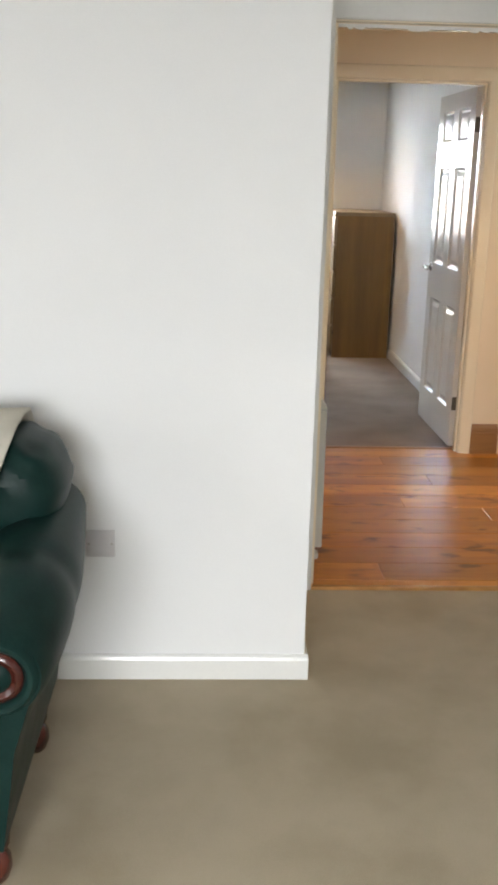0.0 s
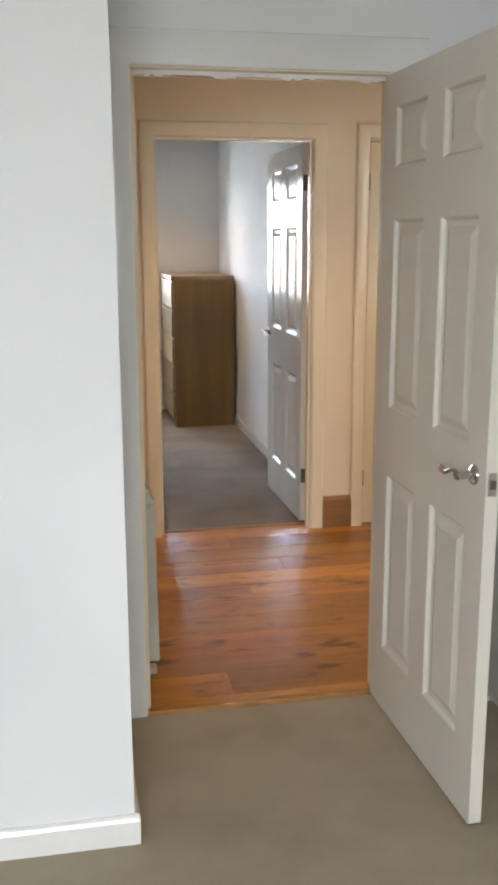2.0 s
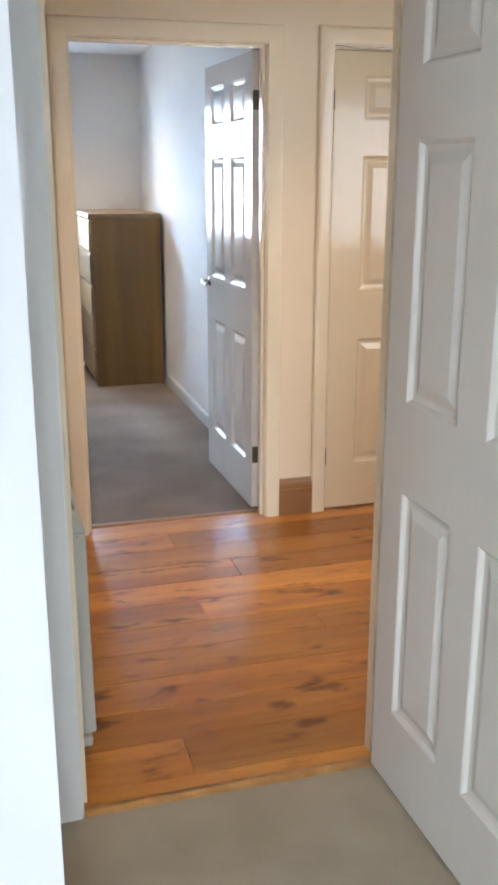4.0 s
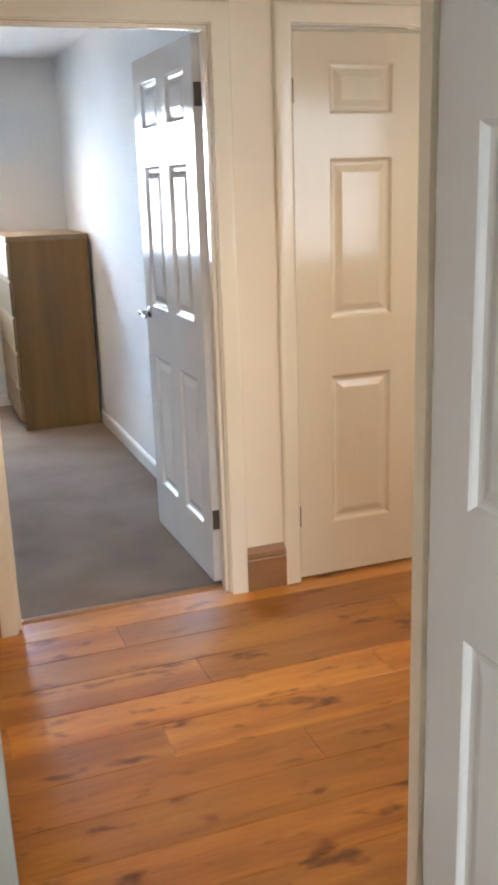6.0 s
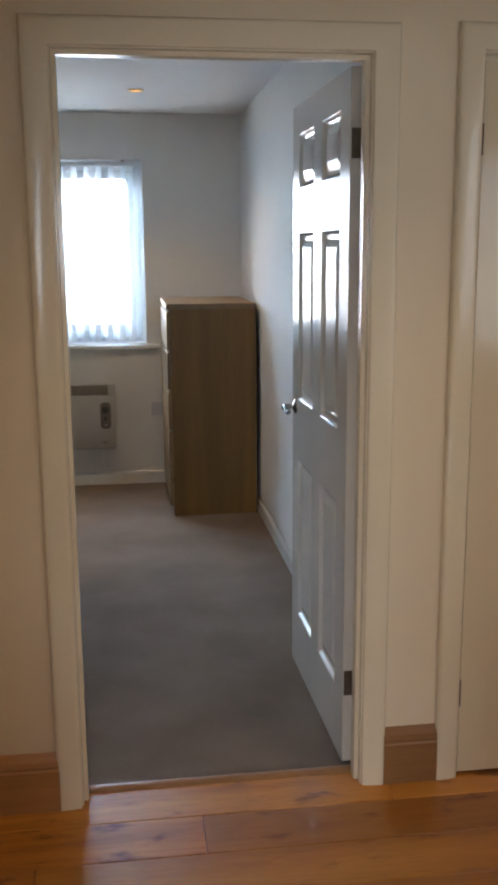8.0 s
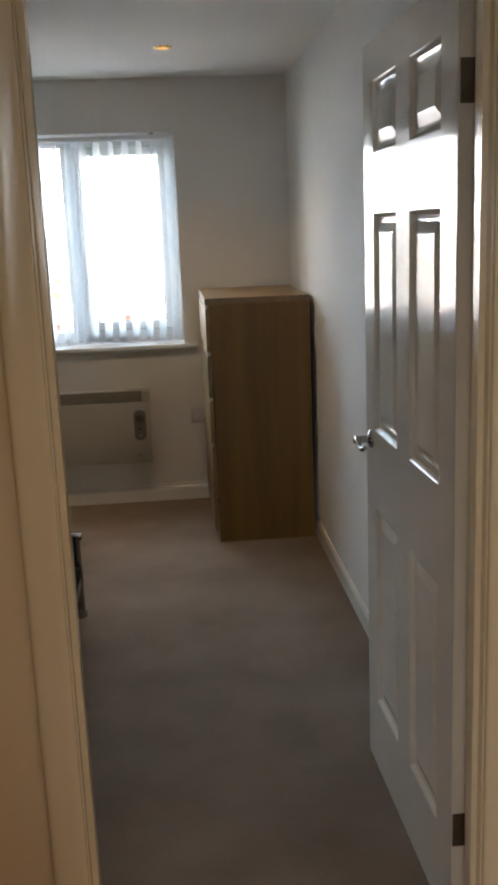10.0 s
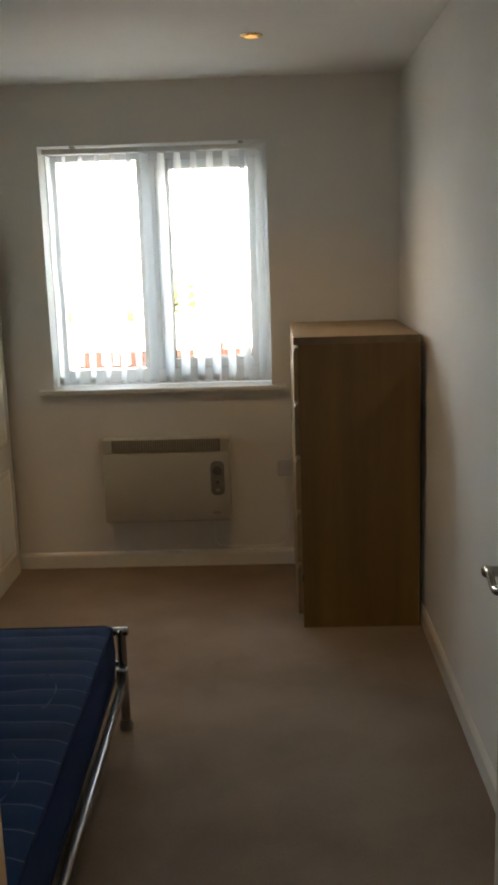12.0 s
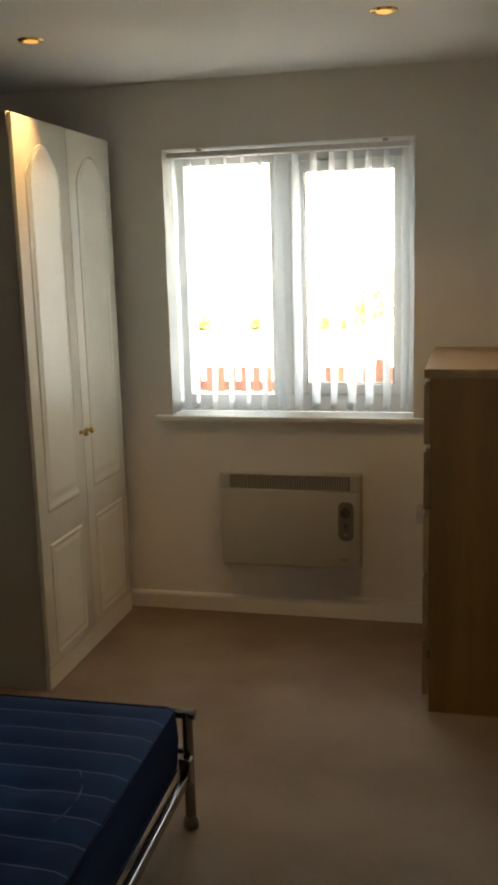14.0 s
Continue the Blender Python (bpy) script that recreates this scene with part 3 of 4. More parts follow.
door_1 = panel_door("door_1", pose(1.240, 3.538, 0.010, 0, 0, -88.6), DOOR_PAINT, "open cream-white gloss six-panel living room door", hinge_side=1)
door_2 = panel_door("door_2", pose(1.529, 5.520, 0.010, 0, 0, 91.0), DOOR_PAINT, "open cream-white gloss six-panel bedroom door", hinge_side=-1, handle_z=0.972)
door_3 = panel_door("door_3", pose(C1L + 0.003, HN + 0.004, 0.010, 0, 0, 0), CLOSET_PAINT, "closed cream gloss six-panel cupboard door", w=0.88, handles=(), hinge_side=-1, cols=((0.137, 0.385), (0.495, 0.743)))


# ---- windows ----
def pane(name, x0, x1, y, z0, z1, parent):
    ob = part(name, boxes((x0, x1, y, y + 0.006, z0, z1)), GLASS, parent)
    ob.visible_shadow = False
    return ob


w1 = thing("window_1", Matrix(), "white plastic two-light bedroom window", "window", "", "structure")
FY = BF + 0.13
part("window_frame", boxes((WX0, 0.006, FY, FY + 0.06, WZ0, WZ1), (1.000, WX1, FY, FY + 0.06, WZ0, WZ1), (0.006, 1.000, FY, FY + 0.06, WZ0, 1.004),
                           (0.006, 1.000, FY, FY + 0.06, 2.020, WZ1), (0.395, 0.487, FY, FY + 0.06, 1.004, 2.020), bevel=0.004), PVC, w1)
# a fixed light beside an opening sash with black gaskets
pane("pane", 0.002, 0.399, FY + 0.028, 1.000, 2.024, w1)
sash = part("sash", boxes((0.489, 0.552, FY - 0.012, FY + 0.05, 1.006, 2.018), (0.939, 0.998, FY - 0.012, FY + 0.05, 1.006, 2.018),
                          (0.552, 0.939, FY - 0.012, FY + 0.05, 1.006, 1.053), (0.552, 0.939, FY - 0.012, FY + 0.05, 1.975, 2.018), bevel=0.004), PVC, w1)
pane("pane", 0.549, 0.942, FY + 0.02, 1.050, 1.978, sash)
part("gasket", boxes((0.5522, 0.556, FY - 0.002, FY + 0.019, 1.0532, 1.9748), (0.935, 0.9388, FY - 0.002, FY + 0.019, 1.0532, 1.9748),
                     (0.556, 0.935, FY - 0.002, FY + 0.019, 1.0532, 1.057), (0.556, 0.935, FY - 0.002, FY + 0.019, 1.971, 1.9748)), BLACK, sash, "black rubber gasket")
handle = lathe(bmesh.new(), ((0.012, 0), (0.012, 0.012), (0.008, 0.02)), pose(0.523, FY - 0.012, 1.345, 90), 14)
box(handle, 0.513, 0.533, FY - 0.042, FY - 0.028, 1.255, 1.36, 0.004)
part("window_handle", handle, FOOT_GREY, sash, "grey-brown window handle", True)
part("window_sill", boxes((WX0 - 0.07, WX1 + 0.07, BF - 0.035, BF - 0.0005, WZ0 - 0.022, WZ0), (WX0, WX1, BF - 0.0005, FY, WZ0 - 0.0195, WZ0 + 0.0005), bevel=0.003), GLOSS_WHITE, w1, "white painted window board")

# unseen living room and hall windows, behind the walk; opaque panes glow as daylight
for name, m, w, h in (("window_2", pose(LX - 0.06, 0.6, 1.475, 0, 0, 90), 2.0, 1.25), ("window_3", pose(-0.35, BACK - 0.06, 1.45), 1.3, 1.0), ("window_4", pose(2.78, 3.62, 1.5), 0.72, 0.9)):
    win = thing(name, m, "unseen white plastic window with an opaque pane that glows for daylight", "window", "", "structure")
    part("window_frame", boxes((-w / 2, -w / 2 + 0.05, -0.03, 0.03, -h / 2, h / 2), (w / 2 - 0.05, w / 2, -0.03, 0.03, -h / 2, h / 2), (-w / 2 + 0.05, w / 2 - 0.05, -0.03, 0.03, -h / 2, -h / 2 + 0.05),
                               (-w / 2 + 0.05, w / 2 - 0.05, -0.03, 0.03, h / 2 - 0.05, h / 2), bevel=0.004), PVC, win)
    ob = part("pane", boxes((-w / 2 + 0.05, w / 2 - 0.05, -0.004, 0.004, -h / 2 + 0.05, h / 2 - 0.05)), LIVING_PANE, win)

# vertical blind
blind = thing("vertical_blind", pose(0, 0, 0), "sheer white vertical blind, half open, in the window", "blind")
part("headrail", boxes((WX0 + 0.012, WX1 - 0.014, BF + 0.022, BF + 0.064, 2.046, 2.071), bevel=0.004), PLASTIC_WHITE, blind)
for x in (WX0 + 0.16, WX1 - 0.12):
    part("bracket", boxes((x - 0.012, x + 0.012, BF + 0.018, BF + 0.068, 2.0712, WZ1 - 0.0005), bevel=0.002), STEEL, blind)
rng = random.Random(4)
SLAT_W, SLAT_TOP, SLAT_BOTTOM = 0.089, 2.040, WZ0 + 0.022
count = 14
for i in range(count):
    x = -0.012 + 0.0773 * i
    turn = 121 + rng.uniform(-6, 6)
    bm = bmesh.new()
    rows = []
    for k in range(9):
        z = SLAT_BOTTOM + (SLAT_TOP - SLAT_BOTTOM) * k / 8
        row = []
        for s in range(7):
            u = (s / 6 - 0.5) * SLAT_W * (1.0 if k < 8 else 0.72)
            row.append(bm.verts.new((u, 0.008 * (1 - (2 * s / 6 - 1) ** 2) + 0.0015 * math.sin(k * 1.7 + i), z)))
        rows.append(row)
    for lo, hi in zip(rows, rows[1:]):
        for s in range(6):
            bm.faces.new((lo[s], lo[s + 1], hi[s + 1], hi[s]))
    slat = part("slat", bm, SHEER, blind, "", True, pose(x, BF + 0.048, 0, 0, 0, turn))
    part("weight", boxes((-SLAT_W / 2 + 0.006, SLAT_W / 2 - 0.006, -0.001, 0.005, SLAT_BOTTOM + 0.002, SLAT_BOTTOM + 0.034)), PLASTIC_WHITE, slat)
    part("hanger", boxes((-0.006, 0.006, -0.002, 0.006, SLAT_TOP - 0.012, SLAT_TOP + 0.008)), PLASTIC_WHITE, slat)

for i in range(count - 1):
    x = -0.012 + 0.0773 * i
    link = [(x + 0.0773 * k / 6, BF + 0.036, SLAT_BOTTOM + 0.012 - 0.012 * math.sin(math.pi * k / 6)) for k in range(7)]
    part("chain", sweep(bmesh.new(), link, 0.0014, 6), GREY_LINE, blind, "thin grey bottom chain")

# ---- living room ----
def sofa():
    """Leather sofa with rolled back and scroll arms; local origin at the floor under its right front corner."""
    w, d = 1.55, 0.86
    s = thing("leather_sofa", pose(-0.310, 1.962, 0), "dark green leather sofa with scroll arms and turned wooden feet", "sofa")
    bm = box(bmesh.new(), -w + 0.06, -0.06, 0.07, d - 0.05, 0.11, 0.34, 0.03, 3)
    part("base", bm, LEATHER, s, "", True)
    for x in (-w + 0.26, -0.85 + 0.085):
        bm = box(bmesh.new(), x, x + 0.505, 0.02, 0.58, 0.32, 0.47, 0.055, 5)
        part("seat_cushion", bm, LEATHER, s, "", True)
    # back: leaning slab with a rolled top
    prof = [(0.52, 0.30), (0.56, 0.60), (0.54, 0.70), (0.50, 0.78), (0.50, 0.845), (0.54, 0.90), (0.62, 0.922), (0.71, 0.905), (0.77, 0.855), (0.79, 0.79), (0.77, 0.68), (0.78, 0.50), (0.79, 0.15), (0.60, 0.15)]
    bm = prism(bmesh.new(), [(-w + 0.12, y, z) for y, z in prof], (w - 0.22, 0, 0))
    bmesh.ops.bevel(bm, geom=[ed for ed in bm.edges if abs(ed.verts[0].co.x - ed.verts[1].co.x) < 1e-6], offset=0.03, segments=3, affect="EDGES")
    part("backrest", bm, LEATHER, s, "", True)
    # arms: an upright cheek under a roll that swells towards the middle and climbs to the back
    for side in (0, 1):
        bm = bmesh.new()
        rings = []
        for k in range(41):
            f = k / 40
            y = 0.72 * f
            r = 0.088 + 0.034 * math.sin(math.pi * f ** 0.75) - 0.006 * math.exp(-((f - 0.42) / 0.06) ** 2)
            top = 0.535 + 0.10 * f ** 1.2 + 0.006 * math.exp(-((f - 0.28) / 0.12) ** 2)
            ring = [(r * math.cos(radians(-46 + 272 * q / 21)) * 1.02, top + r * math.sin(radians(-46 + 272 * q / 21))) for q in range(22)]
            ring = [(-0.005, 0.12), (0.012, 0.24), (0.028, 0.36)] + ring + [(-0.075, 0.34), (-0.09, 0.12)]
            rings.append([bm.verts.new((x, y, z)) for x, z in ring])
        n = len(rings[0])
        for lo, hi in zip(rings, rings[1:]):
            for q in range(n):
                bm.faces.new((lo[q], lo[(q + 1) % n], hi[(q + 1) % n], hi[q]))
        bm.faces.new(rings[0])
        bm.faces.new(list(reversed(rings[-1])))
        at = pose(-0.02, 0, 0) if side == 0 else pose(-w + 0.02, 0, 0) @ Matrix.Diagonal((-1, 1, 1, 1))
        part("armrest", bm, LEATHER, s, "", True, at)
        m = (pose(-0.02, 0.0, 0.537) if side == 0 else pose(-w + 0.02, 0.0, 0.537)) @ Matrix.Rotation(radians(90), 4, "X")
        bm = bmesh.new()
        lathe(bm, ((0.056, -0.004), (0.056, 0.006), (0.051, 0.012), (0.044, 0.014), (0.036, 0.008), (0.032, 0.006)), m, 32)
        part("rosette", bm, RED_WOOD, s, "polished red-brown wooden rosette", True)
        bm = bmesh.new()
        lathe(bm, ((0.057, -0.004), (0.059, 0.009), (0.066, 0.017), (0.075, 0.018), (0.083, 0.011), (0.087, -0.004)), m, 40)
        part("scroll_trim", bm, LEATHER, s, "", True)
        bm = bmesh.new()
        lathe(bm, ((0.032, 0.002), (0.032, 0.010), (0.025, 0.016), (0.012, 0.019), (0.003, 0.021)), m, 24)
        part("rosette_button", bm, LEATHER, s, "", True)
    # pillow-like wings that join the arms to the back, with creased leather
    for cx in (-0.062, -w + 0.062):
        bm = bmesh.new()
        bmesh.ops.create_uvsphere(bm, u_segments=40, v_segments=26, radius=1)
        for v in bm.verts:
            c = v.co.copy()
            p = 0.7
            c = Vector([math.copysign(abs(a) ** p, a) for a in c])
            crease = 0.004 * math.sin(c.x * 9 + c.z * 14) + 0.003 * math.sin(math.atan2(c.z, c.x) * 11)
            v.co = Vector((cx - 0.006 + c.x * 0.117 + 0.03 * min(0, c.z) - 0.035 * max(0, c.z), 0.61 + c.y * (0.17 + crease), 0.757 + c.z * (0.128 if c.z > 0 else 0.16) + crease))
        part("back_wing", bm, LEATHER, s, "", True)
    for x in (-0.06, -w + 0.06):
        for y in (0.06, 0.55):
            bm = lathe(bmesh.new(), ((0.022, 0.0), (0.030, 0.010), (0.038, 0.035), (0.036, 0.06), (0.026, 0.08), (0.034, 0.095), (0.036, 0.125)), pose(x, y, 0), 20)
            part("foot", bm, RED_WOOD, s, "turned red-brown wooden foot", True)
    return s


sofa()
bm = bmesh.new()
rows = []
for k, (y, z) in enumerate(((2.36, 0.49), (2.395, 0.60), (2.410, 0.68), (2.412, 0.78), (2.425, 0.85), (2.475, 0.912), (2.56, 0.938), (2.65, 0.940), (2.73, 0.930), (2.785, 0.88), (2.808, 0.82), (2.81, 0.70))):
    right = -0.445 - 0.29 * max(0.0, 0.93 - z) if k < 6 else -0.445
    row = []
    for i in range(15):
        x = -1.30 + (right + 1.30) * i / 14
        row.append(bm.verts.new((x, y - 0.003 + 0.006 * math.sin(i * 1.1 + k * 0.4), z + 0.005 * math.sin(i * 0.9 + k))))
    rows.append(row)
for lo, hi in zip(rows, rows[1:]):
    for i in range(14):
        bm.faces.new((lo[i], lo[i + 1], hi[i + 1], hi[i]))
throw = new("throw_blanket", finish(bm, "throw_blanket", THROW, True))
throw.modifiers.new("thick", "SOLIDIFY").thickness = 0.008
throw.location = (0.068, -0.056, -0.018)
tagged(throw, "cream woven throw draped over the sofa's back", "blanket")


def socket(name, x, y, z, w, label, mat):
    s = thing(name, pose(x, y, z), label, "socket")
    part("plate", box(bmesh.new(), -w / 2, w / 2, -0.009, 0, -0.043, 0.043, 0.004), mat, s, "", True)
    part("insert", box(bmesh.new(), -w * 0.3, w * 0.3, -0.0105, -0.009, -0.026, 0.026, 0.0006), mat, s)
    for k in (-1, 1):
        part("screw", lathe(bmesh.new(), ((0.0035, 0.0), (0.0035, 0.001)), pose(k * w * 0.39, -0.009, 0.0, 90), 10), STEEL, s)
    return s


socket("wall_socket", -0.229, 2.893, 0.448, 0.088, "grey plastic socket plate on the living room wall", GREY_PLATE)


def storage_heater(name, m, length, depth, height, label):
    """Night storage heater with a sloping grille; stands on two feet, its back to local y = 0, its front to -y."""
    s = thing(name, m, label, "heater")
    prof = [(0.0, 0.075), (-depth, 0.075), (-depth - 0.004, 0.082), (-depth - 0.004, 0.09), (-depth, 0.095), (-depth, height - 0.085), (-depth + 0.012, height - 0.072), (-depth + 0.058, height - 0.006), (-depth + 0.068, height), (0.0, height)]
    bm = prism(bmesh.new(), [(0, y, z) for y, z in prof], (length, 0, 0))
    bmesh.ops.bevel(bm, geom=[ed for ed in bm.edges if abs(ed.verts[0].co.x - ed.verts[1].co.x) < 1e-6], offset=0.003, segments=2, affect="EDGES")
    body = part("body", bm, HEATER_WHITE, s, "", True)
    # grille of thin bars on the slope
    a, b = Vector((0, -depth + 0.020, height - 0.0600)), Vector((0, -depth + 0.051, height - 0.0165))
    n = Vector((0, -0.815, 0.58))
    g0, g1 = 0.05 * length + 0.045, length - 0.05 * length - 0.045
    bm = prism(bmesh.new(), [a + n * 0.0015 + Vector((g0, 0, 0)), b + n * 0.0015 + Vector((g0, 0, 0)), b + n * -0.004 + Vector((g0, 0, 0)), a + n * -0.004 + Vector((g0, 0, 0))], (g1 - g0, 0, 0))
    grille = part("grille", bm, STORAGE_GRILLE, s, "brown-grey outlet grille")
    bars = max(6, int((g1 - g0) / 0.022))
    for i in range(bars):
        x = g0 + (g1 - g0) * (i + 0.5) / bars
        bm = prism(bmesh.new(), [a + n * 0.005 + Vector((x - 0.004, 0, 0)), b + n * 0.005 + Vector((x - 0.004, 0, 0)), b + n * 0.001 + Vector((x - 0.004, 0, 0)), a + n * 0.001 + Vector((x - 0.004, 0, 0))], (0.008, 0, 0))
        part("bar", bm, STORAGE_GRILLE, grille)
    for x in (0.05, length - 0.09):
        part("foot", box(bmesh.new(), x, x + 0.04, -depth + 0.002, -0.01, 0.0, 0.03, 0.006), HEATER_WHITE, s)
        part("foot_stem", boxes((x + 0.008, x + 0.03, -depth + 0.05, -0.03, 0.03, 0.08)), HEATER_DARK, s)
    for x in (-0.0006, length):
        part("seam", boxes((x, x + 0.0006, -depth + 0.002, -0.002, height - 0.098, height - 0.095)), GREY_LINE, s)
    for x in (-0.0012, length):
        part("screw", lathe(bmesh.new(), ((0.004, 0), (0.004, 0.0012)), pose(x, -depth + 0.022, height - 0.105, 0, 90), 10), STEEL, s)
    return s


storage_heater("storage_heater", pose(HALL_L + 0.018, 3.78, 0, 0, 0, 90), 0.42, 0.153, 0.742, "narrow cream storage heater against the hall wall")
storage_heater("storage_heater", pose(RX, 3.50, 0, 0, 0, -90), 1.32, 0.155, 0.715, "long cream storage heater behind the living room door")


# ---- bedroom ----
def drawer_chest():
    x0, x1, y0, y1, h = 1.124, 1.632, 8.304, 9.10, 1.23
    c = thing("chest_of_drawers", pose(x0, y0, 0), "oak-veneered six-drawer chest against the bedroom wall", "chest")
    d, w = x1 - x0, y1 - y0
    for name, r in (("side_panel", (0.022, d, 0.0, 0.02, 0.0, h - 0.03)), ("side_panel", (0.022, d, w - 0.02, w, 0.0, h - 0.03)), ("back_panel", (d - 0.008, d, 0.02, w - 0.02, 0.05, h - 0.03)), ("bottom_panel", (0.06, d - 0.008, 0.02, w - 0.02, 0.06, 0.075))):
        part(name, box(bmesh.new(), *r, 0.001), OAK_SHADED, c)
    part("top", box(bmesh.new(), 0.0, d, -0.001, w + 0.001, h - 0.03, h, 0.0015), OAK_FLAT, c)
    part("plinth", boxes((0.05, 0.066, 0.02, w - 0.02, 0.0, 0.06)), OAK_FLAT, c)
    z, step = 0.062, (h - 0.03 - 0.062) / 5
    for k in range(5):
        spans = ((0.0, w),) if k < 4 else ((0.0, w / 2 - 0.002), (w / 2 + 0.002, w))
        for a, b in spans:
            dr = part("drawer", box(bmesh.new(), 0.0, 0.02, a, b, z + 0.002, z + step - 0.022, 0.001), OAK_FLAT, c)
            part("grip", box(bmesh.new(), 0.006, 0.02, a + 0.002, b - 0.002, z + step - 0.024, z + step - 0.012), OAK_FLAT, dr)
        z += step
    # thin black patch on the side panel, drawn for a drawer gap's shade
    part("runner_gap", boxes((0.0205, 0.026, -0.0006, 0.0, 0.205, 0.235)), BLACK, c, "black patch for the shade in the gap beside the lowest drawer")
    for k in range(2):
        part("rail", boxes((0.04, 0.06, 0.02, w - 0.02, 0.30 + 0.47 * k, 0.33 + 0.47 * k)), OAK_FLAT, c)
    return c


drawer_chest()


def panel_heater():
    x0, x1, z0, z1 = 0.186, 0.815, 0.257, 0.680
    w, hh = x1 - x0, z1 - z0
    s = thing("panel_heater", pose(x0, BF, z0), "cream electric panel heater hung under the window", "heater")
    body = box(bmesh.new(), 0.0, w, -0.085, -0.012, 0.0, hh, 0.008, 3)
    part("body", body, PANEL_CREAM, s, "", True)
    for x in (0.08, w - 0.12):
        part("bracket", boxes((x, x + 0.04, -0.012, 0, 0.06, hh - 0.06)), STEEL, s)
    part("front_panel", box(bmesh.new(), 0.012, w - 0.012, -0.091, -0.085, 0.008, hh - 0.072, 0.003), PANEL_CREAM, s, "", True)
    g = part("grille", box(bmesh.new(), 0.046, w - 0.046, -0.0865, -0.084, hh - 0.066, hh - 0.004), HEATER_DARK, s, "grey-brown outlet grille")
    bar = finish(box(bmesh.new(), 0, 0.0045, -0.0905, -0.0865, hh - 0.066, hh - 0.004), "bar", HEATER_BAR)
    for k in range(48):
        ob = new("bar", bar)
        ob.parent = g
        ob.location = (0.0475 + 0.01105 * k, 0, 0)
    for x in (0.004, w - 0.045):
        part("end_cap", box(bmesh.new(), x, x + 0.041, -0.0925, -0.085, hh - 0.068, hh - 0.003, 0.002), PANEL_CREAM, s, "", True)
    # control pad with two dials and a switch
    pts = []
    for cx, cz, a0 in ((0.574, 0.281, 0), (0.558, 0.281, 90), (0.558, 0.160, 180), (0.574, 0.160, 270)):
        for k in range(6):
            a = radians(a0 + 18 * k)
            pts.append((cx + 0.026 * math.cos(a), -0.091, cz + 0.026 * math.sin(a)))
    pad = part("control_pad", prism(bmesh.new(), pts, (0, -0.004, 0)), PAD_GREY, s, "grey-brown control pad")
    for cz, r in ((0.261, 0.0235), (0.202, 0.011)):
        part("dial", lathe(bmesh.new(), ((r, 0), (r, 0.008), (r * 0.8, 0.011)), pose(0.566, -0.095, cz, 90), 20), DIAL_GREY, pad, "", True)
    part("switch", box(bmesh.new(), 0.556, 0.576, -0.099, -0.095, 0.154, 0.168, 0.002), GREY_LINE, pad)
    part("badge", lathe(bmesh.new(), ((0.022, 0), (0.02, 0.001)), pose(0.557, -0.091, 0.045, 90) @ Matrix.Diagonal((1, 0.4, 1, 1)), 20), GREY_LINE, s, "small oval badge")
    return s


panel_heater()
socket("wall_socket", 1.092, BF, 0.50, 0.088, "pale grey plastic fused spur beside the chest of drawers", GREY_PLATE)
bm = sweep(bmesh.new(), [(1.085, 9.138, 0.46), (1.092, 9.13, 0.40), (1.096, 9.128, 0.32), (1.098, 9.128, 0.22), (1.092, 9.128, 0.145), (1.07, 9.128, 0.112), (1.02, 9.128, 0.103), (0.94, 9.130, 0.102), (0.80, 9.132, 0.102), (0.745, 9.133, 0.106), (0.725, 9.134, 0.13), (0.72, 9.134, 0.20), (0.718, 9.128, 0.275)], 0.0035, 8)
tagged(new("power_cable", finish(bm, "power_cable", PLASTIC_WHITE, True)), "thin white cable from the heater to its socket", "cable")


